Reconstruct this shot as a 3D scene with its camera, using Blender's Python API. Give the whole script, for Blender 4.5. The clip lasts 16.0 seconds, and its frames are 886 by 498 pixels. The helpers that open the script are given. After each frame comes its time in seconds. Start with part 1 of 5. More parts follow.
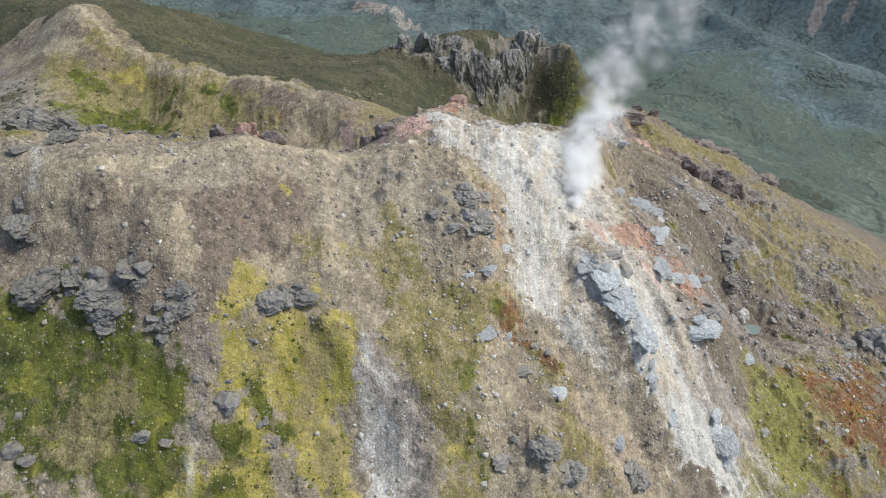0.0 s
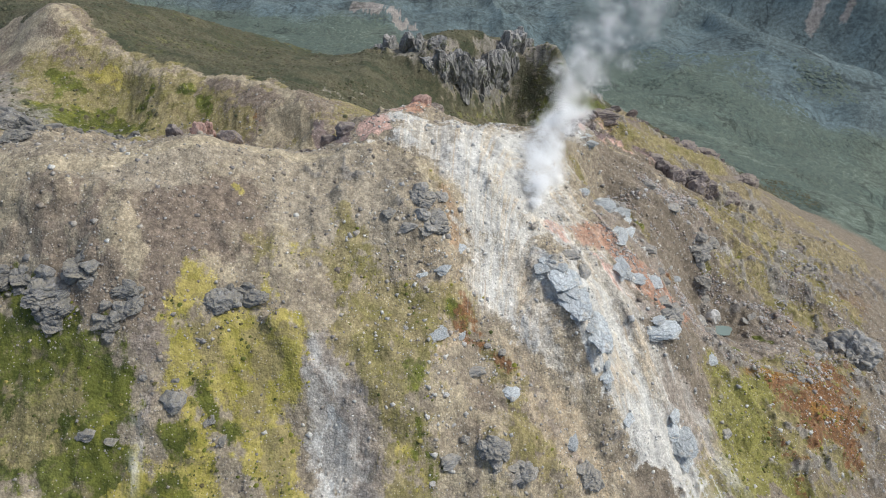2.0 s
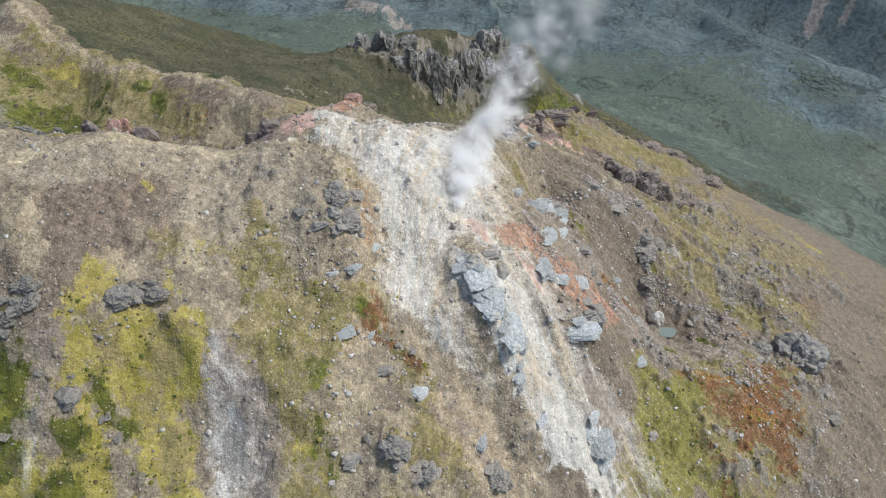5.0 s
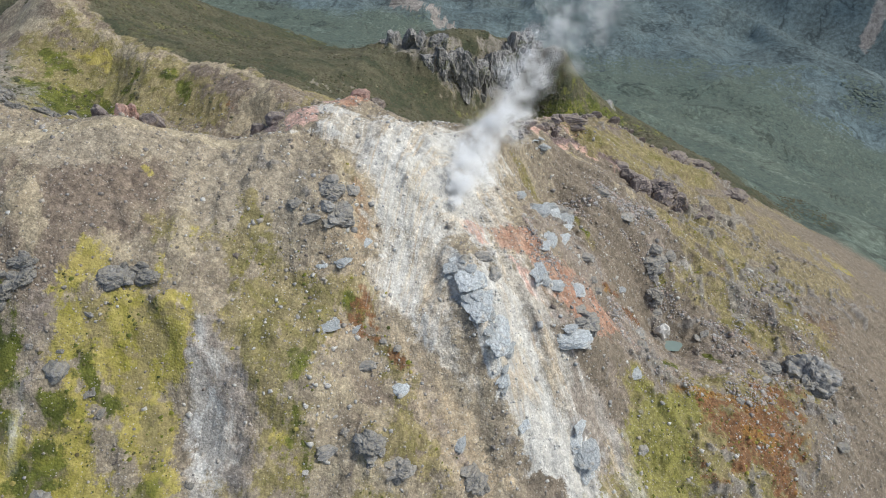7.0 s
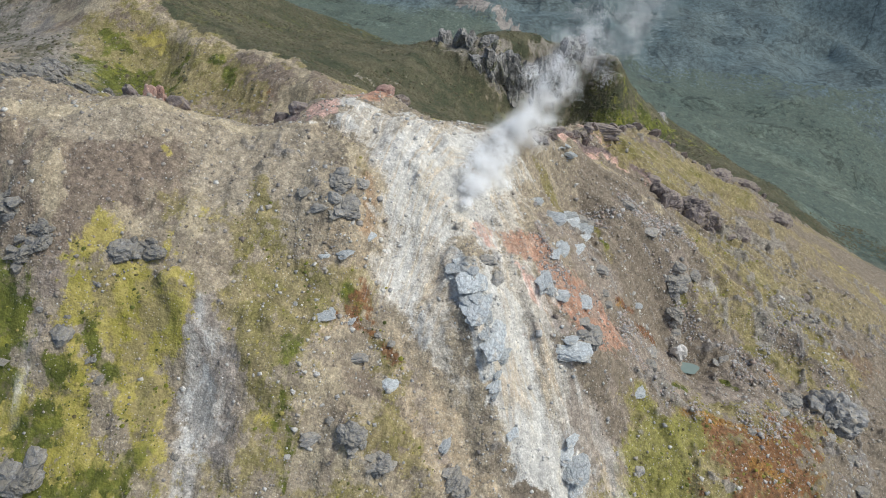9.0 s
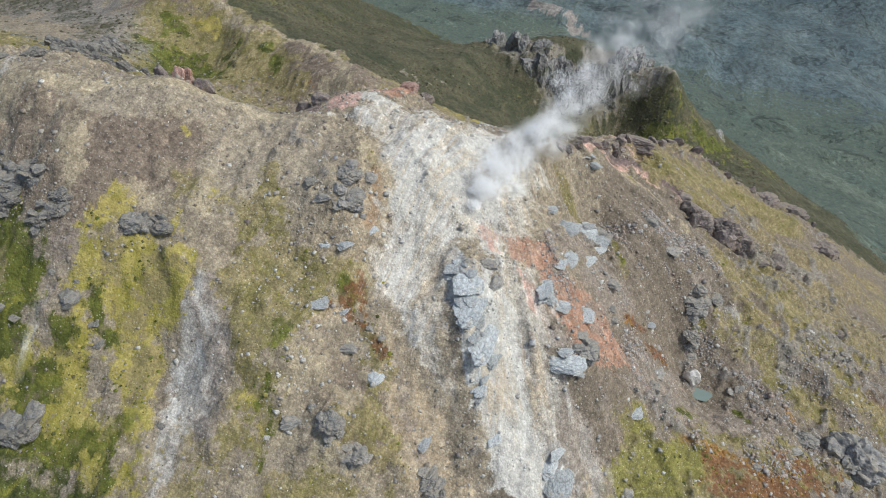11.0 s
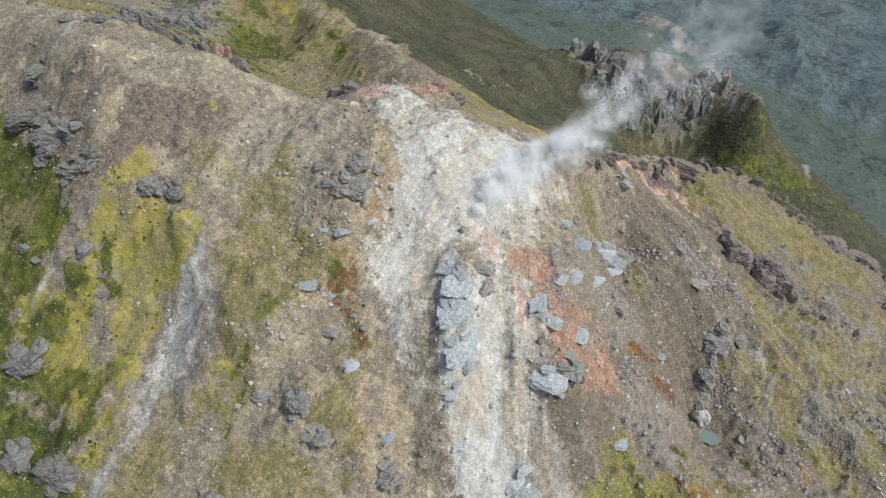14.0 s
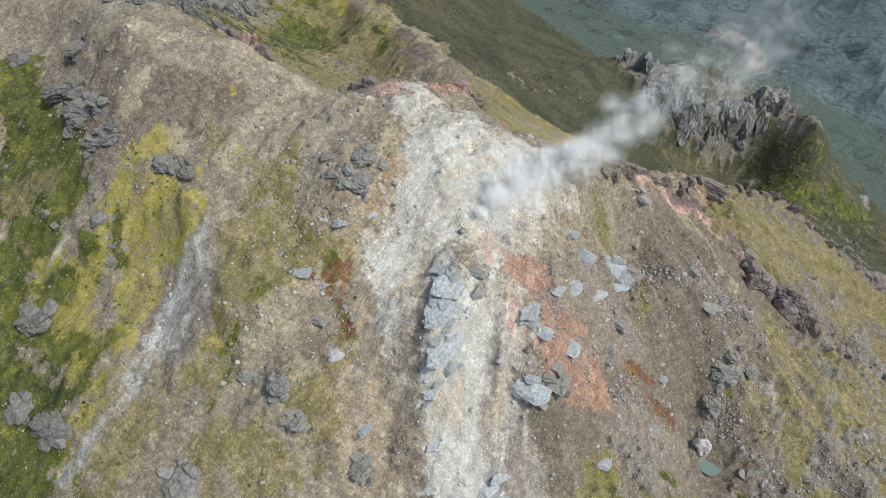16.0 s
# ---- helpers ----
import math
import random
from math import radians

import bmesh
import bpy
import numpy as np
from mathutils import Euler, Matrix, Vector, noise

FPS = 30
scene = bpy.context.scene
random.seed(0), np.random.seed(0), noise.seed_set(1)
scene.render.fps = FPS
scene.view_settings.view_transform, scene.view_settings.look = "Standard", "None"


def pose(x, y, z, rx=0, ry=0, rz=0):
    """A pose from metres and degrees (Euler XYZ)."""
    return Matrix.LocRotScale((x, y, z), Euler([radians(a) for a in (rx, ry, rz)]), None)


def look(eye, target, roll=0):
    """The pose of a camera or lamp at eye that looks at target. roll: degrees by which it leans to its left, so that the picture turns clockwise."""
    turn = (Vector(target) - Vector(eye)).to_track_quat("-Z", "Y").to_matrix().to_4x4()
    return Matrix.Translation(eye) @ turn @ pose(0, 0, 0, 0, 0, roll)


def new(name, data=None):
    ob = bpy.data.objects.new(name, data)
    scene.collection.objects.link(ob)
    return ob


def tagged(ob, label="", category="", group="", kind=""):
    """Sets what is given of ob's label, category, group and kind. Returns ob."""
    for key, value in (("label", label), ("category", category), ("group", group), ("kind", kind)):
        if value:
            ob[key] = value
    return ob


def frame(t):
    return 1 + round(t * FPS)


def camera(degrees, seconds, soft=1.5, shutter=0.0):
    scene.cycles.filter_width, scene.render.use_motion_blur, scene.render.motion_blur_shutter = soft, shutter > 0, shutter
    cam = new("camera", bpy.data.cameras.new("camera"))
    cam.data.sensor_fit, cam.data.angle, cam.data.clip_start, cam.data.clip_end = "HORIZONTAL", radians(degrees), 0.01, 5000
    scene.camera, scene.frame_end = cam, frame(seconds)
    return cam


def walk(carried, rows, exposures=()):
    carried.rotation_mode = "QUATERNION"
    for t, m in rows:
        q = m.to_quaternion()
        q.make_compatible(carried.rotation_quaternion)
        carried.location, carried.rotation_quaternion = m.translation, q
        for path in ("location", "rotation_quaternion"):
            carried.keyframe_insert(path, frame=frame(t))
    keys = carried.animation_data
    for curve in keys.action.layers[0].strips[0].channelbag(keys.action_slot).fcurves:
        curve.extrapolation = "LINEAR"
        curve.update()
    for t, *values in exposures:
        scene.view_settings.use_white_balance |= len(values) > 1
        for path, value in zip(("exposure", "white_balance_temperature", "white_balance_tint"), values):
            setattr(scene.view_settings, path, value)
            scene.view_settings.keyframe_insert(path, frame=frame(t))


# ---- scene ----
cam = camera(68.5, 16.0, soft=1.1)
METRES, EYE, TILT, LEAN, TURN = 80.0, 150.0, -45.0, 0.0, 0.0
ROWS = [
    (0.0, 0.0, 0.0, 0.0, 0.0, 0.0, -0.0),
    (0.5, 0.0204, 0.0001, -0.0001, 0.04, 0.0, -0.04),
    (1.0, 0.0453, 0.0005, -0.0003, 0.07, 0.01, -0.08),
    (1.5, 0.0735, 0.0006, -0.0002, 0.1, 0.01, -0.11),
    (2.0, 0.1043, 0.001, -0.0005, 0.14, 0.01, -0.16),
    (2.5, 0.1368, 0.0017, -0.0009, 0.19, 0.01, -0.25),
    (3.0, 0.1704, 0.0022, -0.0011, 0.27, 0.01, -0.32),
    (3.5, 0.2051, 0.0032, -0.0009, 0.29, 0.0, -0.37),
    (4.0, 0.2408, 0.0041, -0.0009, 0.31, -0.0, -0.4),
    (4.5, 0.2767, 0.0048, -0.0005, 0.3, -0.01, -0.42),
    (7.0, 0.4109, 0.01, 0.0025, 3.73, -0.17, -3.79),
    (7.5, 0.4365, 0.012, 0.0044, 4.67, -0.24, -4.71),
    (8.0, 0.4638, 0.0146, 0.0066, 5.88, -0.34, -5.88),
    (8.5, 0.4927, 0.018, 0.0099, 7.15, -0.48, -7.13),
    (9.0, 0.523, 0.0221, 0.0141, 8.43, -0.66, -8.38),
    (9.5, 0.5537, 0.0272, 0.0191, 9.7, -0.86, -9.64),
    (10.0, 0.585, 0.0329, 0.0248, 10.99, -1.09, -10.87),
    (12.5, 0.7451, 0.0732, 0.0634, 17.6, -2.62, -16.91),
    (13.0, 0.7762, 0.0837, 0.0738, 18.95, -3.03, -18.09),
    (13.5, 0.8072, 0.0947, 0.0849, 20.32, -3.47, -19.26),
    (14.0, 0.8374, 0.1063, 0.0964, 21.69, -3.94, -20.42),
    (14.5, 0.8674, 0.1186, 0.1086, 23.1, -4.43, -21.58),
    (15.0, 0.8967, 0.1314, 0.1214, 24.51, -4.95, -22.72),
    (15.5, 0.9255, 0.145, 0.1349, 25.95, -5.52, -23.85),
    (16.0, 0.9539, 0.1593, 0.1493, 27.42, -6.14, -24.97),
]
walk(cam, [(t, pose(0, 0, EYE, TILT, LEAN, TURN) @ pose(METRES * x, METRES * y, METRES * z, 90 + pitch, roll, yaw)) for t, x, y, z, yaw, pitch, roll in ROWS], exposures=((0, 0.06, 6450, 6), (8, 0.0, 6430, 5), (16, -0.08, 6400, 4)))

# ---- light: high thin cloud, a soft high sun from the right ----
SUN_HEIGHT, SUN_WAY = 52.0, 80.0
world = bpy.data.worlds.new("sky")
scene.world = world
world.use_nodes = True
_nt = world.node_tree
sky = _nt.nodes.new("ShaderNodeTexSky")
sky.sky_type, sky.sun_disc = "NISHITA", False
sky.sun_elevation, sky.sun_rotation = radians(SUN_HEIGHT), radians(SUN_WAY)
sky.air_density, sky.dust_density = 1.0, 3.0
_nt.nodes["Background"].inputs["Strength"].default_value = 0.132
_nt.links.new(sky.outputs["Color"], _nt.nodes["Background"].inputs["Color"])
sun = new("sun", bpy.data.lights.new("sun", "SUN"))
sun.data.energy, sun.data.angle, sun.data.color = 2.15, radians(9), (1.0, 0.985, 0.955)
_az, _el = radians(SUN_WAY), radians(SUN_HEIGHT)
sun.matrix_world = look((0, 0, 0), (-math.sin(_az) * math.cos(_el), -math.cos(_az) * math.cos(_el), -math.sin(_el)))


# ---- materials ----
class Nodes:
    """A small builder for one node material."""

    def __init__(self, name, rough=0.9):
        self.m = bpy.data.materials.new(name)
        self.m.use_nodes = True
        self.t = self.m.node_tree
        self.out = self.t.nodes["Principled BSDF"]
        self.out.inputs["Roughness"].default_value = rough
        self.out.inputs["Specular IOR Level"].default_value = 0.2
        self.where = self.t.nodes.new("ShaderNodeTexCoord").outputs["Object"]

    def put(self, socket, value):
        if isinstance(value, bpy.types.NodeSocket):
            self.t.links.new(value, socket)
        else:
            socket.default_value = (*value, 1) if isinstance(value, tuple) and len(value) == 3 else value

    def noise(self, scale, detail=4.0, rough=0.6, where=None, warp=0.0):
        n = self.t.nodes.new("ShaderNodeTexNoise")
        self.put(n.inputs["Vector"], where or self.where)
        for k, v in (("Scale", scale), ("Detail", detail), ("Roughness", rough), ("Distortion", warp)):
            n.inputs[k].default_value = v
        return n.outputs["Fac"]

    def cells(self, scale, feature="F1", out="Distance"):
        n = self.t.nodes.new("ShaderNodeTexVoronoi")
        n.feature = feature
        self.put(n.inputs["Vector"], self.where)
        n.inputs["Scale"].default_value = scale
        return n.outputs[out]

    def ramp(self, value, a, b, lo=0.0, hi=1.0):
        n = self.t.nodes.new("ShaderNodeMapRange")
        n.interpolation_type = "SMOOTHSTEP"
        self.put(n.inputs[0], value)
        for k, v in zip((1, 2, 3, 4), (a, b, lo, hi)):
            n.inputs[k].default_value = v
        return n.outputs[0]

    def maths(self, op, a, b):
        n = self.t.nodes.new("ShaderNodeMath")
        n.operation = op
        self.put(n.inputs[0], a), self.put(n.inputs[1], b)
        return n.outputs[0]

    def mix(self, fac, a, b, blend="MIX"):
        n = self.t.nodes.new("ShaderNodeMix")
        n.data_type, n.blend_type = "RGBA", blend
        self.put(n.inputs[0], fac), self.put(n.inputs[6], a), self.put(n.inputs[7], b)
        return n.outputs[2]

    def attr(self, name):
        n = self.t.nodes.new("ShaderNodeAttribute")
        n.attribute_name = name
        return n.outputs["Fac"]

    def island(self):
        return self.t.nodes.new("ShaderNodeNewGeometry").outputs["Random Per Island"]

    def each(self):
        return self.t.nodes.new("ShaderNodeObjectInfo").outputs["Random"]

    def stretched(self, x, y, z):
        n = self.t.nodes.new("ShaderNodeMapping")
        self.put(n.inputs["Vector"], self.where)
        n.inputs["Scale"].default_value = (x, y, z)
        return n.outputs[0]

    def done(self, colour, bump=None, strength=0.5, distance=0.1):
        self.put(self.out.inputs["Base Color"], colour)
        if bump is not None:
            n = self.t.nodes.new("ShaderNodeBump")
            n.inputs["Strength"].default_value, n.inputs["Distance"].default_value = strength, distance
            self.put(n.inputs["Height"], bump)
            self.t.links.new(n.outputs[0], self.out.inputs["Normal"])
        return self.m


def ground_material():
    g = Nodes("scree_and_moss", 0.95)
    patch = g.noise(0.16, 5, 0.6)
    speck = g.noise(2.4, 6, 0.72)
    coarse = g.noise(0.7, 5, 0.65)
    pebble = g.cells(1.6, out="Color")
    slope = g.t.nodes.new("ShaderNodeCombineXYZ")
    g.put(slope.inputs[0], g.attr("across")), g.put(slope.inputs[1], g.maths("MULTIPLY", g.attr("along"), 0.2))
    streak = g.noise(0.4, 7, 0.68, slope.outputs[0], 0.9)
    clump = g.noise(0.2, 7, 0.66, warp=0.6)
    ragged = g.maths("ADD", g.maths("ADD", g.maths("MULTIPLY", clump, 0.36), g.maths("MULTIPLY", streak, 0.24)), g.maths("ADD", g.maths("MULTIPLY", coarse, 0.26), g.maths("MULTIPLY", speck, 0.16)))
    mottle = g.noise(0.9, 8, 0.72, warp=0.5)
    rillet = g.noise(0.9, 5, 0.72, slope.outputs[0], 2.5)
    wide = g.noise(0.012, 5, 0.6)
    swath = g.noise(0.045, 6, 0.64, warp=0.8)

    def soil(a, b, f=None):
        return g.mix(g.ramp(f or patch, 0.36, 0.62), a, b)

    colour = soil((0.345, 0.292, 0.215), (0.255, 0.214, 0.162), patch)
    colour = g.mix(g.ramp(mottle, 0.47, 0.63, 0.0, 0.7), colour, (0.44, 0.375, 0.265))
    colour = g.mix(g.ramp(mottle, 0.46, 0.34, 0.0, 0.6), colour, (0.225, 0.188, 0.152))
    # name, two colours, how much the edge frays, the most it covers
    cover = (
        ("east", (0.235, 0.197, 0.15), (0.172, 0.14, 0.112), 1.4, 0.8),
        ("brown", (0.19, 0.152, 0.12), (0.27, 0.218, 0.165), 1.2, 0.86),
        ("dusk", (0.17, 0.132, 0.108), (0.255, 0.205, 0.16), 1.6, 0.7),
        ("scree", (0.40, 0.345, 0.262), (0.315, 0.27, 0.206), 0.9, 0.85),
        ("tan", (0.50, 0.425, 0.295), (0.42, 0.355, 0.245), 1.2, 0.68),
        ("ochre", (0.47, 0.365, 0.235), (0.44, 0.37, 0.275), 1.3, 0.75),
        ("rustsoil", (0.33, 0.21, 0.125), (0.37, 0.27, 0.18), 1.3, 0.8),
        ("grey", (0.48, 0.455, 0.415), (0.40, 0.375, 0.34), 0.8, 0.92),
        ("pallor", (0.56, 0.52, 0.455), (0.46, 0.42, 0.358), 1.4, 0.86),
        ("white", (0.69, 0.675, 0.635), (0.54, 0.525, 0.49), 1.9, 0.86),
        ("slab", (0.40, 0.425, 0.44), (0.49, 0.495, 0.485), 0.6, 0.9),
        ("pink", (0.62, 0.40, 0.33), (0.52, 0.36, 0.30), 0.8, 0.95),
        ("red", (0.42, 0.21, 0.135), (0.44, 0.285, 0.21), 1.7, 0.82),
        ("dark", (0.13, 0.105, 0.105), (0.23, 0.175, 0.17), 1.1, 0.9),
        ("gravel", (0.365, 0.31, 0.26), (0.255, 0.212, 0.175), 1.8, 0.75),
        ("maroon", (0.155, 0.105, 0.072), (0.22, 0.155, 0.10), 1.6, 0.75),
        ("olive", (0.19, 0.172, 0.05), (0.30, 0.25, 0.13), 1.7, 0.84),
        ("moss", (0.30, 0.272, 0.05), (0.45, 0.375, 0.12), 1.3, 0.92),
        ("green", (0.048, 0.065, 0.016), (0.135, 0.15, 0.032), 1.4, 0.94),
        ("lime", (0.27, 0.262, 0.055), (0.19, 0.19, 0.05), 2.2, 0.6),
        ("grass", (0.35, 0.285, 0.155), (0.215, 0.182, 0.098), 1.8, 0.72),
        ("rust", (0.24, 0.10, 0.046), (0.165, 0.09, 0.054), 1.7, 0.86),
        ("orange", (0.36, 0.19, 0.05), (0.26, 0.15, 0.055), 1.5, 0.8),
        ("rocky", (0.32, 0.30, 0.275), (0.225, 0.205, 0.185), 0.8, 0.75),
        ("shrub", (0.066, 0.073, 0.044), (0.125, 0.115, 0.074), 0.6, 1.0),
        # haze is put into the far greens: paler and bluer with distance
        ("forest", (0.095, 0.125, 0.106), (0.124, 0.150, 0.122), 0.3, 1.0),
        ("upland_haze", (0.106, 0.143, 0.152), (0.128, 0.162, 0.164), 0.4, 1.0),
    )
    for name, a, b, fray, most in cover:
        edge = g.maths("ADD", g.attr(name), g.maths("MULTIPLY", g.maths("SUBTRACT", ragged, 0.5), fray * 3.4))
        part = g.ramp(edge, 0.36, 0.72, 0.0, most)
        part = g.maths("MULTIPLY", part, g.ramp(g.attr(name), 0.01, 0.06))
        colour = g.mix(part, colour, soil(a, b, wide if name in ("forest", "upland_haze") else swath if name == "shrub" else clump if name in ("moss", "green", "olive") else g.maths("ADD", g.maths("MULTIPLY", mottle, 0.8), g.maths("MULTIPLY", streak, 0.2))))
    # worn brown soil and brighter growth within the moss
    living = g.maths("MAXIMUM", g.attr("moss"), g.attr("green"))
    colour = g.mix(g.maths("MULTIPLY", g.ramp(g.noise(0.3, 6, 0.66, warp=0.7), 0.54, 0.64, 0.0, 0.65), living), colour, soil((0.27, 0.22, 0.14), (0.18, 0.145, 0.105), coarse))
    colour = g.mix(g.maths("MULTIPLY", g.ramp(g.noise(0.17, 5, 0.6, warp=0.9), 0.53, 0.63, 0.0, 0.7), g.attr("green")), colour, soil((0.27, 0.255, 0.05), (0.19, 0.20, 0.04), coarse))
    # ochre and cream stains in the altered ground
    stain = g.maths("MULTIPLY", g.ramp(g.noise(0.33, 6, 0.68, slope.outputs[0], 0.8), 0.5, 0.66, 0.0, 0.6), g.attr("white"))
    colour = g.mix(stain, colour, soil((0.58, 0.47, 0.30), (0.56, 0.51, 0.42), coarse))
    pale = g.maths("MAXIMUM", g.attr("white"), g.attr("pallor"))
    for size, a, b, most in ((0.22, (0.50, 0.485, 0.455), (0.44, 0.42, 0.39), 0.6), (0.37, (0.60, 0.50, 0.35), (0.50, 0.38, 0.25), 0.55), (0.5, (0.74, 0.725, 0.68), (0.66, 0.645, 0.60), 0.5)):
        run = g.ramp(g.noise(size, 5, 0.62, slope.outputs[0], 0.7), 0.52, 0.62, 0.0, most)
        colour = g.mix(g.maths("MULTIPLY", run, pale), colour, soil(a, b, coarse))
    colour = g.mix(g.ramp(g.maths("ADD", g.attr("scar"), g.maths("SUBTRACT", g.noise(0.06, 5), 0.5)), 0.4, 0.6, 0.0, 0.8), colour, (0.33, 0.29, 0.26))
    woods = g.mix(1.0, g.ramp(g.noise(0.16, 7, 0.7), 0.36, 0.64, 0.7, 1.28), g.ramp(g.noise(0.016, 6, 0.62), 0.38, 0.62, 0.84, 1.16), "MULTIPLY")
    # stream beds and crease shade painted through the woods as thin dark lines
    bed_crease = g.t.nodes.new("ShaderNodeMath")
    bed_crease.operation = "ABSOLUTE"
    g.put(bed_crease.inputs[0], g.maths("SUBTRACT", g.noise(0.0065, 5, 0.55, warp=0.5), 0.5))
    woods = g.mix(1.0, woods, g.ramp(bed_crease.outputs[0], 0.004, 0.014, 0.62, 1.0), "MULTIPLY")
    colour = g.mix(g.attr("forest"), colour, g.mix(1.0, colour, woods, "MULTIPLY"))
    # scattered pale and dark stones too small to lie loose
    dots = g.cells(2.6)
    pick = g.t.nodes.new("ShaderNodeSeparateColor")
    g.put(pick.inputs[0], g.cells(2.6, out="Color"))
    bare = g.maths("SUBTRACT", 1.0, g.maths("MAXIMUM", g.maths("MULTIPLY", g.attr("white"), 0.8), g.maths("MAXIMUM", g.attr("forest"), g.attr("shrub"))))
    stone = g.maths("MULTIPLY", g.ramp(dots, 0.34, 0.24), bare)
    colour = g.mix(g.maths("MULTIPLY", stone, g.ramp(pick.outputs[0], 0.86, 0.9, 0.0, 0.7)), colour, (0.52, 0.49, 0.44))
    colour = g.mix(g.maths("MULTIPLY", stone, g.ramp(pick.outputs[0], 0.2, 0.16, 0.0, 0.4)), colour, (0.13, 0.115, 0.10))
    # grit: darker and lighter grains, at two sizes; crevice shade painted between clods
    grit = g.ramp(g.noise(0.55, 6, 0.7, warp=0.6), 0.36, 0.64, 0.82, 1.18)
    for size, least, most in ((1.15, 0.93, 1.08), (2.4, 0.89, 1.13), (4.2, 0.93, 1.09)):
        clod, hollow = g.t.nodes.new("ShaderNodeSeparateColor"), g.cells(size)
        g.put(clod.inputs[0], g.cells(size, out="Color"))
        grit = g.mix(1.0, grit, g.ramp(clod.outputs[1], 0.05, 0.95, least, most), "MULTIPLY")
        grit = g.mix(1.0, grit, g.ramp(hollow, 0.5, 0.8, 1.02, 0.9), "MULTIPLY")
    grit = g.mix(1.0, grit, g.ramp(speck, 0.36, 0.64, 0.86, 1.14), "MULTIPLY")
    grit = g.mix(1.0, grit, g.ramp(rillet, 0.36, 0.64, 0.92, 1.08), "MULTIPLY")
    grit = g.mix(g.maths("MAXIMUM", g.maths("MULTIPLY", g.attr("white"), 0.4), g.maths("MULTIPLY", g.attr("moss"), 0.55)), grit, (1.0, 1.0, 1.0))
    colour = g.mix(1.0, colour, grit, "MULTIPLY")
    colour = g.mix(g.ramp(pebble, 0.0, 1.0, 0.0, 0.22), colour, g.mix(1.0, colour, (0.62, 0.60, 0.58), "MULTIPLY"))
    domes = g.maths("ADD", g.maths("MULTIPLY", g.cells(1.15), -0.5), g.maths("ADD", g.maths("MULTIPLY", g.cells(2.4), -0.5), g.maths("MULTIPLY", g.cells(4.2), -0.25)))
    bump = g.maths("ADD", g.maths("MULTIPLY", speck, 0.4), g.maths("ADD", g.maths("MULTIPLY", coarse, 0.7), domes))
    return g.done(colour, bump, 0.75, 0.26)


def rock_material(name, a, b, stain, crack=0.3, tall=1.0, dust=None):
    g = Nodes(name, 0.88)
    g.where = g.stretched(1, 1, tall)
    big, fine = g.noise(2.2, 7, 0.7), g.noise(9.0, 5, 0.75)
    colour = g.mix(g.ramp(big, 0.35, 0.65), a, b)
    colour = g.mix(g.ramp(g.noise(1.3, 5, 0.65, warp=1.0), 0.5, 0.66, 0.0, 0.75), colour, stain)
    colour = g.mix(1.0, colour, g.ramp(fine, 0.34, 0.66, 0.72, 1.28), "MULTIPLY")
    colour = g.mix(1.0, colour, g.ramp(g.each(), 0, 1, 0.8, 1.15), "MULTIPLY")
    if dust:
        # soil and lichen lie on the level tops
        split = g.t.nodes.new("ShaderNodeSeparateXYZ")
        g.put(split.inputs[0], g.t.nodes.new("ShaderNodeNewGeometry").outputs["Normal"])
        level = g.maths("ADD", split.outputs[2], g.maths("MULTIPLY", g.maths("SUBTRACT", g.noise(3.0, 6, 0.7), 0.5), 2.2))
        colour = g.mix(g.ramp(level, 0.7, 1.1, 0.0, 0.7), colour, dust)
    joints = g.cells(2.3, "DISTANCE_TO_EDGE")
    colour = g.mix(g.ramp(joints, 0.0, 0.06, crack, 0.0), colour, (0.11, 0.10, 0.09))
    bump = g.maths("ADD", g.maths("ADD", big, g.maths("MULTIPLY", fine, 0.4)), g.ramp(joints, 0.0, 0.1))
    return g.done(colour, bump, 0.6, 0.07)


def speck_material(name, *colours):
    """For scattered pieces: each island takes a shade between the colours."""
    g = Nodes(name, 0.92)
    pick = g.island()
    colour = colours[0]
    for k, c in enumerate(colours[1:]):
        colour = g.mix(g.ramp(pick, k / len(colours), (k + 1) / len(colours)), colour, c)
    colour = g.mix(1.0, colour, g.ramp(g.noise(2.5, 4), 0.3, 0.7, 0.7, 1.3), "MULTIPLY")
    return g.done(colour)


GROUND = ground_material()
ROCKS = {
    "dark": rock_material("dark_lava", (0.155, 0.154, 0.154), (0.26, 0.254, 0.245), (0.31, 0.28, 0.215), 0.2, dust=(0.30, 0.27, 0.212)),
    "grey": rock_material("grey_lava", (0.215, 0.215, 0.215), (0.33, 0.323, 0.313), (0.34, 0.30, 0.235), dust=(0.38, 0.345, 0.28)),
    "blue": rock_material("blue_grey_altered_lava", (0.40, 0.43, 0.445), (0.51, 0.53, 0.535), (0.52, 0.47, 0.39)),
    "pale": rock_material("pale_stone", (0.55, 0.53, 0.50), (0.45, 0.44, 0.43), (0.5, 0.47, 0.4), 0.1),
    "crag": rock_material("purplish_lava", (0.19, 0.165, 0.165), (0.28, 0.235, 0.22), (0.33, 0.26, 0.17), dust=(0.34, 0.29, 0.225)),
    "cliff": rock_material("cliff_lava", (0.21, 0.205, 0.20), (0.33, 0.32, 0.305), (0.14, 0.15, 0.07), 0.35),
    "rose": rock_material("rose_lava", (0.46, 0.275, 0.225), (0.53, 0.385, 0.33), (0.24, 0.18, 0.165)),
}
# ---- terrain plan (metres): break lines of the mountain, each a run of x, y, z ----
def runs(*v):
    return np.array(v, float).reshape(-1, 3)


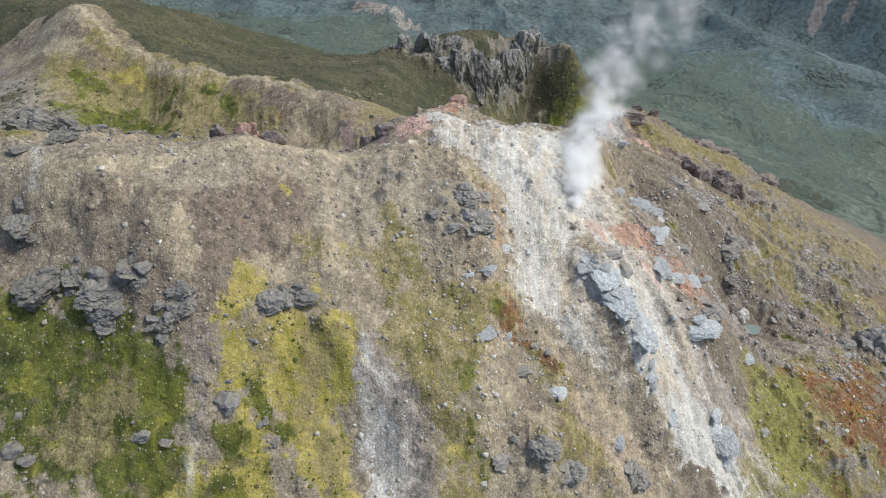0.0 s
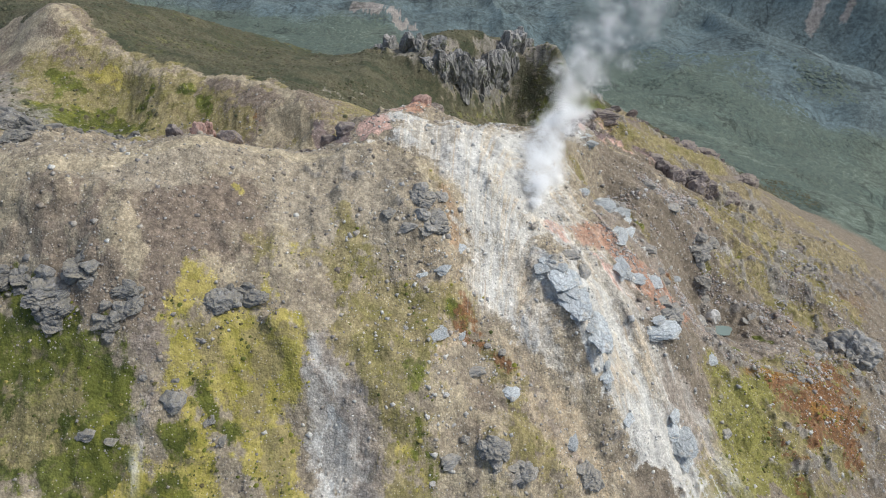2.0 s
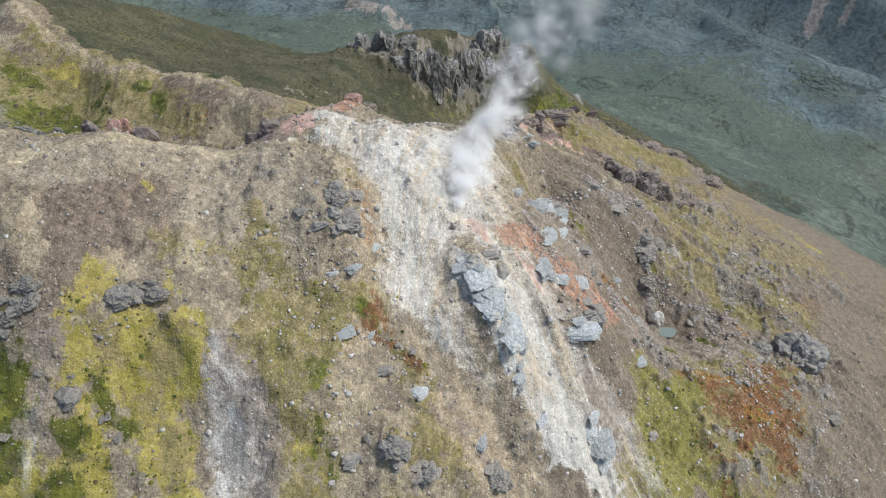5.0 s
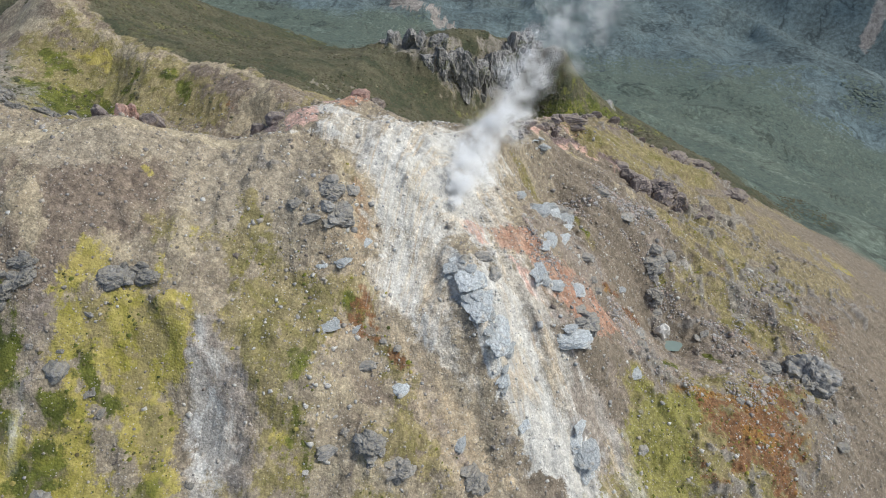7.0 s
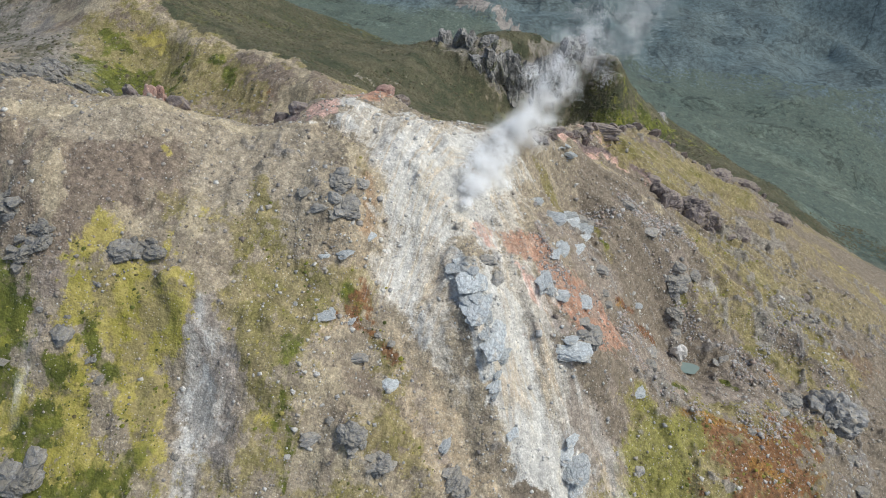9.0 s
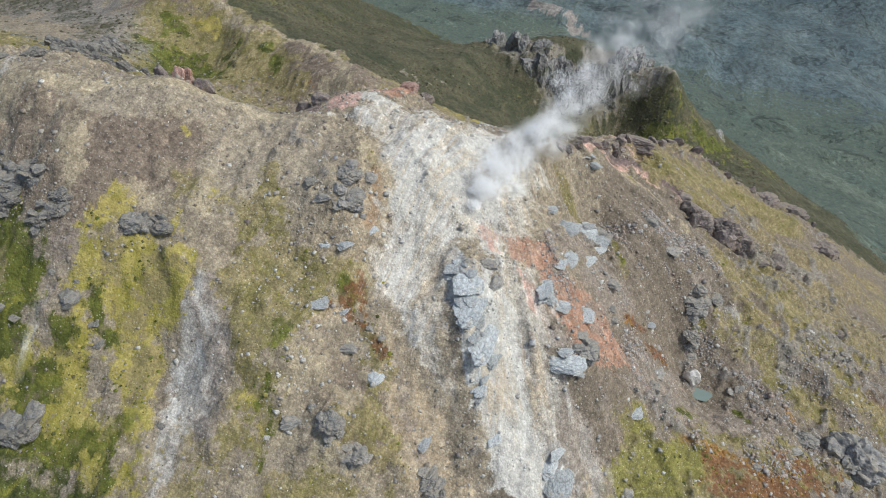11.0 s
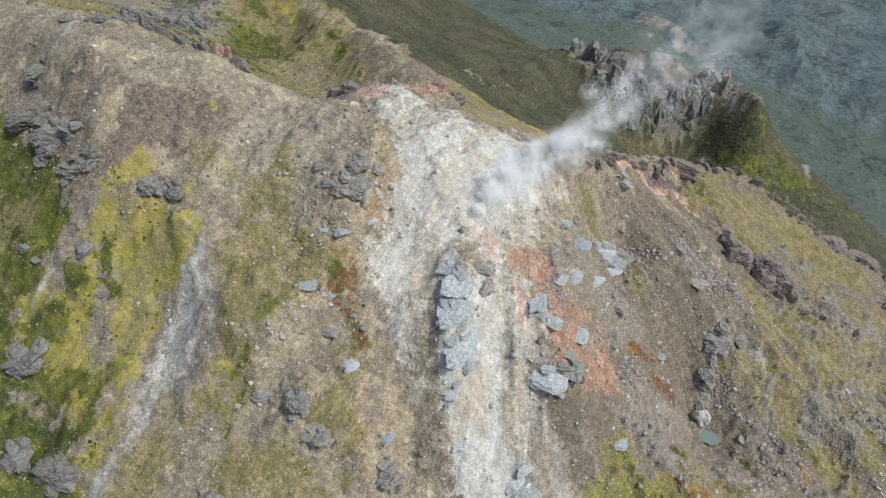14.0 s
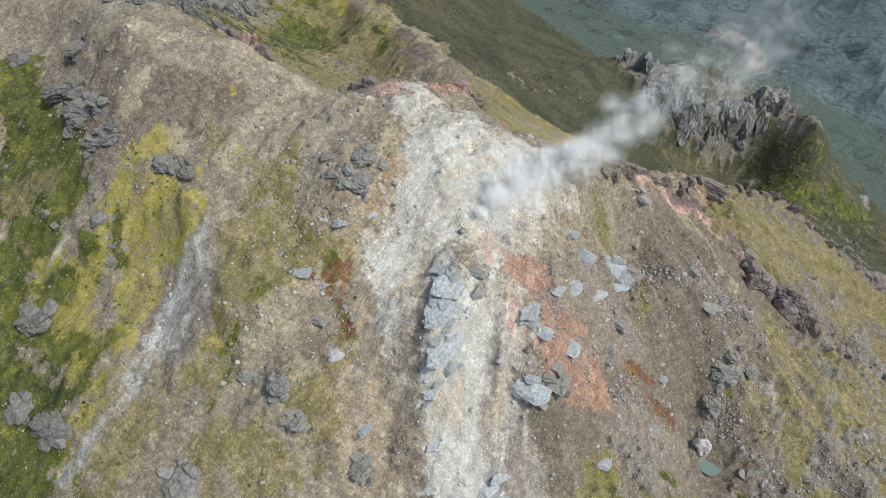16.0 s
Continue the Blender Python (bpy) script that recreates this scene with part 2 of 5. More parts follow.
LINES = dict(
    rim=runs(-210, 60, 66, -140, 72, 76, -100, 82, 81, -80, 85, 82, -68, 88, 84.5, -57, 87, 85.5, -46, 90, 83.6, -36, 96, 83,
             -24, 103, 74.6, -17.5, 105.5, 72.2, -9, 108, 74, -1, 110, 75.6),
    shoulder=runs(5, 119, 72, 12, 118, 70.2, 19, 119, 67.5, 26, 121.5, 65.4, 36, 130, 59.3, 40, 141, 55.8, 49, 164.5, 42.6, 53, 170, 38.5, 63, 192, 23,
                  67, 199, 19, 74, 208, 12.5, 94, 211, 2, 107, 214, -8, 118, 219, -14.5, 132, 227, -28, 157, 246, -54, 184, 269, -79, 205, 275, -93, 290, 320, -140),
    knob=runs(-15, 111.5, 70.5, -10, 115.5, 72.4, -5, 118, 72.9, 0, 122.5, 72.4, 3, 124, 72.8),
    knob_back=runs(-20, 113, 62, -14, 121, 60, -5, 127, 60, 3, 133, 58, 7, 128, 63, 13, 127, 62, 20, 131, 60.5, 28, 130, 60.5),
    east_back=runs(58, 175, 34.5, 75, 189, 19.7, 83, 195, 13, 93, 187, 8, 112, 168, 3.5),
    east_low=runs(159, 209, -39, 152, 216, -41, 161, 196, -34, 172, 184, -40),
    green_skyline=runs(-230, 300, 26, -160, 305, 10, -115, 306, 0, -85, 283, 0, -92, 298, -7, -80, 318, -22, -58, 329, -34, -40, 330, -42),
    ridge_front=runs(-116, 224, 45, -98, 221, 35, -70, 212, 32, -41, 210, 23, -32, 200, 27.5, -25, 207, 17),
    west_spur=runs(-81, 78, 77, -61, 70, 74.6, -53, 65.4, 73, -57, 58, 67.8, -52, 51.5, 65, -46, 43, 58.6, -42, 20, 44, -40, -20, 18),
    west_fall=runs(-46, 88, 83.4, -42, 74, 80.7, -38.5, 62.6, 72.7, -31.3, 52.3, 63.8, -25.2, 44.5, 56, -19, 27, 45.6, -8, 0, 28, 0, -40, 0),
    grass_fall=runs(-33, 92, 82.6, -31.6, 77, 78, -25, 67.5, 71.2, -20.3, 53, 59.4, -13, 51, 55.3, -16, 36, 50.5),
    mid_fall=runs(-18, 102, 74.3, -20, 80, 75.3, -13, 66, 68.8, -7.2, 53.6, 58.6, -3.4, 46, 53.5, 9.5, 40, 47.4, 22, 20, 32, 40, -20, 0),
    bench=runs(-7, 83.3, 72.3, -3, 71.5, 64.9, 8.5, 67.5, 60.9, 8, 57.6, 59.6, 16, 52, 54.6, 22, 49, 46.8),
    boulder_knee=runs(3, 104.5, 74, 4.5, 89, 74, 5, 85, 72.4, 17, 91.7, 67.5, 20, 103, 68.9),
    white_gully=runs(30.4, 96, 60.8, 26, 84, 61, 22, 75, 57.6, 33, 62.3, 48, 32.5, 53, 43.4, 52, 57, 31.7, 60, 30, 14),
    blue_rib=runs(32, 84, 60.5, 31.6, 77.5, 59, 34, 73.4, 57.5, 34.3, 71.6, 51, 39, 60.5, 43.8),
    red_spur=runs(42, 92, 56.2, 47.6, 102, 52, 52.4, 82, 48, 53, 66, 35.2, 70, 68.8, 23.6, 72.6, 61, 22),
    east_face=runs(36, 119, 58, 41, 124, 49, 48, 127.5, 40.5, 54.5, 122, 39.8, 60, 128, 38.8, 77, 129.8, 28.4, 89, 129, 19.5, 108, 129, 6.4, 117, 136, 3.5, 149, 148, -13, 200, 160, -40),
    pond_bench=runs(77, 114, 11, 81, 110, 7.6, 85, 108, 7, 88, 107, 7.2, 96, 110, 8, 97, 89, 14.6, 89, 75.6, 18, 76, 74, 24),
    low_east=runs(125, 115, 0, 124, 93, -2, 106, 81, 7, 103, 69, 5.5, 110, 40, -12, 150, 60, -40),
    east_ridge=runs(49, 153, 43, 69, 164, 33, 76, 163, 27.2, 84, 165, 21, 91, 160, 16, 104, 161, 9.5, 115, 157, 2, 117, 142, 5, 146, 157, -11, 159, 209, -39),
    behind_rim=runs(-110, 130, 62, -76, 112, 71, -66, 110, 72, -58, 110, 69, -40, 112, 64, -26, 118, 56),
    gully_low=runs(36.5, 75, 53.5, 43, 70, 45, 52.6, 65.2, 33.8, 59.4, 73.4, 32.8),
    scree_hollow=runs(15.8, 84.2, 62, 22.9, 82, 58.6, 19, 73, 57.4, 6.5, 46.8, 50.4),
    crater=runs(-99, 188, 33.8, -97, 173, 29.8, -81, 181, 38.3, -75, 170, 34, -52, 150, 34, -39, 162, 39.5, -25, 150, 40, -12, 145, 44),
    inner_rim=runs(-87, 190, 41, -76, 190, 39.5, -63, 187, 40.5, -50, 182, 42.5, -41, 174.5, 43.5, -34, 165, 45, -29, 154, 45),
    trail_peak=runs(-215, 196, 22, -160, 200, 32, -138, 202, 41, -124, 211, 53, -117, 208, 50, -109, 204, 46, -102, 200, 44, -90, 192.5, 41.6),
    lee=runs(-6, 140, 53, -8, 160, 42, -17.5, 184, 30, -8, 193, 20, 4, 205, 8, 14, 230, -12, 24, 262, -30),
    lee_foot=runs(12, 140, 51, 14, 160, 35, 26, 142, 47, 34, 158, 36, 30, 180, 18, 42, 180, 25, 48, 205, 6, 60, 230, -14, 100, 240, -22, 70, 270, -36),
    green_ridge=runs(-260, 260, 40, -165, 262, 40, -120, 258, 30, -105, 255, 22.5, -71, 232, 18, -47, 233, 15.5, -30, 250, 6, -14, 276, -4, 7, 280, -1, 30, 302, -10, 46, 325, -22, 66, 312, -18),
    cliff_foot=runs(0, 262, -14, 20, 281, -27, 44, 300, -46, 70, 296, -44, 106, 318, -60, 96, 376, -78),
    backslope=runs(-330, 420, -60, -200, 430, -60, -104, 393, -54, -40, 380, -70, 20, 370, -95, 110, 430, -170),
    valley=runs(-900, 700, -220, -400, 800, -260, -96, 950, -302, 150, 880, -335, 350, 800, -320, 480, 840, -335, 600, 640, -380, 760, 400, -420),
    plateau_edge=runs(380, 1130, -340, 437, 1060, -343, 500, 990, -345, 564, 926, -347, 650, 870, -350, 800, 800, -355),
    gorge=runs(430, 1170, -385, 500, 1100, -395, 580, 1010, -405, 680, 940, -405, 850, 860, -400),
    far_wall=runs(520, 1230, -325, 640, 1130, -325, 760, 1050, -325, 950, 960, -330),
    far_wall_top=runs(640, 1500, -140, 900, 1330, -120, 1150, 1200, -130),
    floor_far=runs(-1500, 1300, -300, -700, 1350, -330, -95, 1060, -352, 250, 1120, -372, 1400, 600, -430),
    outer=runs(-1700, 0, -300, -900, 100, -130, -1000, -900, -450, 0, -900, -450, 0, -350, -200, 900, -800, -480, 700, 0, -330, 1700, 100, -500),
    horizon=runs(-1700, 2000, -180, -600, 2100, -260, 500, 2000, -300, 1000, 1500, -190, 1700, 1200, -150),
)


def dense(line, step=9.0):
    """The break line with extra points about every step metres."""
    got = []
    for a, b in zip(line[:-1], line[1:]):
        n = max(1, int(np.hypot(*(b - a)[:2]) / step))
        n = min(n, 6)
        got += [a + (b - a) * k / n for k in range(n)]
    return np.array(got + [line[-1]])


PLAN = np.concatenate([dense(v) for v in LINES.values()])
_, keep = np.unique(np.round(PLAN[:, :2] / 2.5), axis=0, return_index=True)
PLAN = PLAN[np.sort(keep)]


def kernel(px, py):
    d = (px[:, None] - PLAN[None, :, 0]) ** 2 + (py[:, None] - PLAN[None, :, 1]) ** 2
    return np.sqrt(d + 9.0)


_n = len(PLAN)
_a = np.zeros((_n + 3, _n + 3))
_a[:_n, :_n] = kernel(PLAN[:, 0], PLAN[:, 1]) - np.eye(_n) * 0.45
_a[:_n, _n:] = np.c_[np.ones(_n), PLAN[:, :2]]
_a[_n:, :_n] = _a[:_n, _n:].T
WEIGHT = np.linalg.solve(_a, np.r_[PLAN[:, 2], 0, 0, 0])


def base_height(px, py):
    """The mountain's smooth height, spanned between its break lines."""
    px, py = np.ravel(px).astype(float), np.ravel(py).astype(float)
    out = np.empty(len(px))
    for i in range(0, len(px), 20000):
        s = slice(i, i + 20000)
        out[s] = kernel(px[s], py[s]) @ WEIGHT[:_n] + WEIGHT[_n] + WEIGHT[_n + 1] * px[s] + WEIGHT[_n + 2] * py[s]
    return out


# ---- relief: noise on a lattice, rills down the flanks, crags ----
def lattice(ix, iy, seed):
    h = (ix.astype(np.int64) * 374761393 + iy.astype(np.int64) * 668265263 + seed * 974634541) & 0xFFFFFFFF
    h = ((h ^ (h >> 13)) * 1274126177) & 0xFFFFFFFF
    return ((h ^ (h >> 16)) & 0xFFFF) / 32767.5 - 1.0


def smooth_noise(x, y, seed=0):
    ix, iy = np.floor(x), np.floor(y)
    fx, fy = x - ix, y - iy
    u, v = fx * fx * fx * (fx * (fx * 6 - 15) + 10), fy * fy * fy * (fy * (fy * 6 - 15) + 10)
    a, b = lattice(ix, iy, seed), lattice(ix + 1, iy, seed)
    c, d = lattice(ix, iy + 1, seed), lattice(ix + 1, iy + 1, seed)
    return (a + (b - a) * u) * (1 - v) + (c + (d - c) * u) * v


def fbm(x, y, size, octaves=4, seed=0, gain=0.5):
    total, amp = 0.0, 1.0
    for k in range(octaves):
        total = total + amp * smooth_noise(x / size + 17.3 * k, y / size - 9.1 * k, seed + k)
        size, amp = size * 0.47, amp * gain
    return total


def ridged(x, y, size, octaves=4, seed=0):
    total, amp = 0.0, 1.0
    for k in range(octaves):
        total = total + amp * (1 - 2 * np.abs(smooth_noise(x / size + 5.7 * k, y / size + 3.9 * k, seed + k)))
        size, amp = size * 0.48, amp * 0.5
    return total


def step_up(v, a, b):
    t = np.clip((v - a) / (b - a), 0, 1)
    return t * t * (3 - 2 * t)


def off_line(px, py, *nodes):
    """Distance in plan from a run of x, y nodes."""
    n = np.array(nodes, float).reshape(-1, 2)
    best = np.full(px.shape, 1e9)
    for a, b in zip(n[:-1], n[1:]):
        w = b - a
        t = np.clip(((px - a[0]) * w[0] + (py - a[1]) * w[1]) / max(w @ w, 1e-6), 0, 1)
        best = np.minimum(best, np.hypot(px - a[0] - t * w[0], py - a[1] - t * w[1]))
    return best


RIM = (-210, 60, -140, 72, -100, 82, -68, 88, -57, 87, -46, 90, -36, 96, -24, 104, -16, 106, -7, 111, -2, 114)


RIB = (26, 86, 29.5, 81, 32, 76.5, 34.5, 72, 36, 68)


def rocky(px, py):
    """Where bedrock breaks through the scree, 0 to 1."""
    bias = 0.34 * step_up(px, 38, 62) + 0.5 * (1 - step_up(off_line(px, py, 45, 128, 50, 118, 58, 112), 3, 12))
    bias = bias + 0.35 * (1 - step_up(off_line(px, py, 72, 122, 80, 114), 2, 9)) + 0.3 * (1 - step_up(off_line(px, py, -66, 76, -52, 66, -40, 62), 3, 9))
    bias = bias + 0.4 * (1 - step_up(off_line(px, py, 31, 86, 35, 70, 40, 60), 1, 5))
    v = 0.5 * ridged(px, py, 7.0, 4, 91) + 0.45 * fbm(px, py, 24, 2, 93) + bias
    return step_up(v, 0.8, 1.28) * (1 - step_up(np.hypot(px - 20, py - 90), 150, 300)) * step_up(off_line(px, py, *RIM), 3, 10)


def relief(px, py):
    """The small relief on top of the smooth height."""
    far = step_up(np.hypot(px - 20, py - 90), 150, 420)
    # rills run down the south flank in the west and fan out down the east flank
    east = step_up(px, -15, 30)
    turn = np.arctan2(py - 150, px - 5)
    west_rill = ridged(px + 0.12 * py, py / 14.0, 7.0, 3, 5)
    east_rill = ridged(turn * 70, np.hypot(px - 5, py - 150) / 16.0, 6.0, 3, 6)
    rill = west_rill * (1 - east) + east_rill * east
    knobs = np.maximum(0, fbm(px, py, 9, 4, 41) - 0.25) * 1.6 * (1 - 0.8 * step_up(py, 115, 140)) - 0.35
    near = 0.34 * rill + 0.75 * fbm(px, py, 13, 3, 7) + 0.36 * fbm(px, py, 3.4, 3, 11) + 0.17 * ridged(px, py, 1.5, 2, 13) + knobs
    # lava lobes of the far valley: low terraces with steep curved fronts, then hills
    lobe = (0.95 * py - 0.15 * px + 75 * fbm(px, py, 260, 3, 21)) / 95.0
    step = lobe - np.floor(lobe)
    bend = 70 * fbm(px, py, 210, 2, 27)
    hills = 42 * ridged(0.8 * px + 0.6 * py + bend, 0.8 * py - 0.6 * px - bend, 360, 3, 24) * step_up(py, 800, 1050) * (1 - step_up(px, 200, 420))
    wide = 9 * (step_up(step, 0.0, 0.38) - step) + 4.0 * fbm(px, py, 55, 4, 23) + 3.0 * ridged(px, py, 130, 2, 29) + 0.8 * ridged(px, py, 26, 2, 25) + hills
    calm = 0.25 + 0.75 * step_up(off_line(px, py, *RIM), 1, 9)
    # the crags on the far side of the rim and on the east ridge
    crag = 1 - step_up(off_line(px, py, -75, 96, -60, 96, -44, 101, -30, 108, -14, 117, -7, 119), 1.0, 6.0)
    crag = np.maximum(crag, 0.9 * (1 - step_up(off_line(px, py, 58, 160, 72, 154, 88, 155, 102, 161), 2.0, 7.0)))
    crag = np.maximum(crag, 0.6 * (1 - step_up(off_line(px, py, 40, 140, 53, 168, 67, 199, 106, 217, 132, 226), 2.0, 9.0)))
    crag = np.maximum(crag, 0.7 * (1 - step_up(off_line(px, py, 44, 128, 50, 119, 60, 116), 2.0, 8.0)))
    rock = 1.4 * (ridged(px, py, 5.0, 4, 51) - 0.5) * crag
    wall = 1 - step_up(off_line(px, py, -30, 303, -12, 284, 6, 278, 26, 290, 46, 318, 62, 316), 5.0, 13.0)
    rock = rock + 1.6 * ridged(px, py, 13.0, 4, 53) * wall
    rib = 1 - step_up(off_line(px, py, *RIB) + 0.9 * fbm(px, py, 4, 2, 99), 1.2, 3.0)
    rock = rock + rib * (0.25 + 0.4 * ridged(px, py, 4.5, 3, 98))
    ledge = rocky(px, py) * (0.7 + 0.7 * ridged(px, py, 2.3, 3, 95))
    gully = 1.3 * ridged(turn * 75, np.hypot(px - 5, py - 150) / 5.0, 11.0, 3, 97) * step_up(px, 20, 45) * (1 + 0.6 * step_up(px, 70, 100))
    knoll = 1.5 * ridged(px, py, 46, 3, 101) * step_up(py, 202, 240) * (1 - step_up(py, 330, 420)) * (1 - step_up(px, -40, -10))
    return (near * calm + rock + ledge + gully + knoll) * (1 - far) + wide * far


def height(px, py):
    px, py = np.ravel(px).astype(float), np.ravel(py).astype(float)
    return base_height(px, py) + relief(px, py)


def spaced(lo, hi, fine, out_lo, out_hi, grow):
    mid = np.arange(lo, hi, fine)
    up, down, s = [hi], [lo], fine
    while up[-1] < out_hi:
        s *= grow
        up.append(up[-1] + s)
    s = fine
    while down[-1] > out_lo:
        s *= grow
        down.append(down[-1] - s)
    return np.r_[down[:0:-1], mid, up]


GX = spaced(-92, 140, 0.45, -1700, 1700, 1.032)
GY = spaced(24, 168, 0.45, -900, 168, 1.03)
GY = np.r_[GY[:-1], np.arange(168, 225, 0.8), spaced(225, 345, 1.3, 225, 2100, 1.03)]
MX, MY = np.meshgrid(GX, GY)
MX, MY = MX.ravel(), MY.ravel()
MZ = height(MX, MY)

# ---- ground cover by zone: strips of half width and softness along runs of x, y ----
ZONES = {}


def lay_zones(px, py, pz):
    ZONES.clear()
    rag_a, rag_b = fbm(px, py, 6.0, 3, 31), fbm(px, py, 1.6, 2, 35)

    def z(name, wide, soft, *nodes):
        """1 inside a strip of that half width along a run of nodes, fading out raggedly."""
        soft = 1.7 * soft
        xs, ys, reach = nodes[0::2], nodes[1::2], wide + 3.4 * soft
        into = ZONES.setdefault(name, np.zeros(px.shape))
        k = np.nonzero((px > min(xs) - reach) & (px < max(xs) + reach) & (py > min(ys) - reach) & (py < max(ys) + reach))[0]
        d = off_line(px[k], py[k], *nodes) + (0.8 * rag_a[k] + 0.3 * rag_b[k]) * soft
        into[k] = np.maximum(into[k], 1 - step_up(d, wide - 1.1 * soft, wide + 1.1 * soft))

    def patch(name, soft, *nodes):
        """1 inside an outline of nodes, fading out raggedly at its edge."""
        soft = soft * (2.2 if name in ("lime", "rust", "olive", "grass", "moss", "maroon", "gravel") else 1.4)
        xs, ys = nodes[0::2], nodes[1::2]
        into = ZONES.setdefault(name, np.zeros(px.shape))
        k = np.nonzero((px > min(xs) - 4 * soft) & (px < max(xs) + 4 * soft) & (py > min(ys) - 4 * soft) & (py < max(ys) + 4 * soft))[0]
        qx, qy = px[k], py[k]
        inside = np.zeros(qx.shape, bool)
        for ax, ay, bx, by in zip(xs, ys, xs[1:] + xs[:1], ys[1:] + ys[:1]):
            inside ^= ((ay > qy) != (by > qy)) & (qx < (bx - ax) * (qy - ay) / (by - ay if by != ay else 1e-9) + ax)
        d = off_line(qx, qy, *nodes, *nodes[:2]) * np.where(inside, -1, 1) + (0.9 * rag_a[k] + 0.4 * rag_b[k]) * soft
        into[k] = np.maximum(into[k], 1 - step_up(d, -soft, soft))

    # brown and tan scree of the upper west slope
    patch("brown", 3, -54.5, 81.5, -41.5, 82, -29.5, 88, -22.5, 89, -20, 80.5, -22.5, 73, -31.5, 70, -33.5, 63.5, -33.5, 57, -38.5, 56, -39.5, 62.5, -42, 67, -52, 72.5, -60.5, 73, -60, 77.5)
    patch("brown", 3, -72, 76.5, -65.5, 74, -63.5, 64, -68, 61.5)
    patch("dusk", 2.5, -32.5, 85.5, -27, 89, -22.5, 79.5, -26, 75, -35, 71.5, -38.5, 73.5, -38, 81.5)
    patch("dusk", 2, -50.5, 81, -46, 81, -45, 72, -49, 75)
    z("dusk", 1.5, 1.5, -36.5, 69, -35, 63, -36, 57.5)
    patch("scree", 3, -23.5, 97.5, -15.5, 100.5, -5, 104.5, 0.5, 96.5, 1.5, 83.5, -2.5, 77.5, -11.5, 74, -19, 72.5, -21.5, 80)
    patch("scree", 2, -51.5, 84.5, -43.5, 89, -34.5, 92.5, -27.5, 98, -24.5, 90.5, -33.5, 86, -41.5, 82.5)
    z("tan", 0.97, 0.8, -74, 87, -68, 87, -58, 84, -48, 86, -43.5, 90, -35.5, 93, -29.5, 98.5, -23.5, 97.5, -17.5, 100.5, -10, 101, -0.5, 105.5)
    z("tan", 1, 1.2, -43, 77.5, -40.5, 73, -39.5, 68.5, -40, 65.5)
    z("tan", 0.8, 2, -52.5, 78.5, -50.5, 75, -49.5, 73)
    z("tan", 0.58, 2, -46, 78, -43.5, 72.5)
    patch("tan", 2, -67.5, 86, -62, 84, -59, 76.5, -62.5, 73.5, -65.5, 76.5)
    z("pallor", 0.89, 0.8, -69, 90, -67, 86, -66.5, 82)
    z("tan", 0.67, 1, -19.5, 80.5, -18, 75.5, -17, 73)
    z("tan", 1.3, 1.5, -29, 71.5, -26, 71.5)
    z("olive", 1.4, 1.5, -9, 84, -6, 77, -5.5, 72.5)
    z("olive", 0.95, 1.5, -27, 78, -21, 77, -22.5, 73)
    z("moss", 0.38, 0.8, -17.5, 77, -17.5, 76.5)
    z("moss", 0.4, 0.8, -27.5, 86, -27, 85.5)
    # moss and heath in the west
    patch("moss", 1.8, -21.5, 70.5, -16.5, 69.5, -12, 66.5, -13.5, 63, -14.5, 56.5, -13.5, 51, -13.5, 43.5, -24, 43, -25, 48, -23, 51.5, -27, 52.5, -29, 55, -30, 60, -28.5, 63.5, -25, 65, -21.5, 65.5)
    patch("moss", 1.5, -32.5, 70, -29.5, 70.5, -28, 67.5, -30, 64, -33, 63.5)
    patch("moss", 1.5, -33.5, 62.5, -30, 62, -30, 57.5, -31.5, 54.5, -35, 54.5, -34, 57.5)
    patch("moss", 2, -33.5, 49.5, -26, 51, -25, 42.5, -32.5, 42)
    z("grass", 1.5, 1.5, -20, 65.5, -20, 60, -21, 54.5, -17, 52.5, -17.5, 45.5)
    z("grass", 0.92, 1.2, -30, 62.5, -27.5, 61.5, -26.5, 58.5)
    patch("green", 2.5, -68, 61.5, -63, 63, -58.5, 64, -56, 69.5, -53.5, 66.5, -52.5, 62, -46, 60.5, -42.5, 61, -40, 58, -38, 56, -38.5, 51, -38, 45.5, -39.5, 41.5, -62.5, 40)
    patch("green", 1.2, -59.5, 72.5, -56, 70, -57.5, 67, -64.5, 67, -63.5, 68.5)
    patch("green", 1.2, -35, 50, -30, 50.5, -29.5, 48.5, -32.5, 46.5, -35, 48)
    z("green", 0.83, 1, -29, 55, -27, 53, -24.5, 50.5, -24.5, 49)
    patch("moss", 2, -59, 63, -50, 60.5, -44.5, 56, -38.5, 56.5, -38.5, 53.5, -45, 51.5, -51, 54.5, -56.5, 57.5)
    z("moss", 1.3, 1.5, -47.5, 51, -48.5, 46.5, -46.5, 43.5)
    z("moss", 1, 1.5, -61, 59.5, -57, 54, -60.5, 50.5)
    z("moss", 0.84, 1.2, -33.5, 45.5, -30, 44.5)
    patch("grass", 2, -57.5, 52, -50.5, 51.5, -48.5, 46.5, -50.5, 43, -56.5, 44, -59.5, 48.5)
    patch("brown", 1.2, -49.5, 59.5, -48, 61, -45.5, 59, -46, 56, -48.5, 56.5)
    z("brown", 1.2, 1, -52.5, 49, -49, 46.5)
    z("brown", 0.93, 1, -66, 53.5, -63, 53.5, -61.5, 50.5)
    z("tan", 1.1, 1, -63.5, 42.5, -60.5, 42.5)
    patch("gravel", 1.2, -38.5, 60, -36.5, 62, -33.5, 62, -33.5, 57.5, -36.5, 53.5, -38, 53.5)
    z("pallor", 0.84, 0.9, -36.5, 53, -36.5, 49, -37, 45, -38, 42)
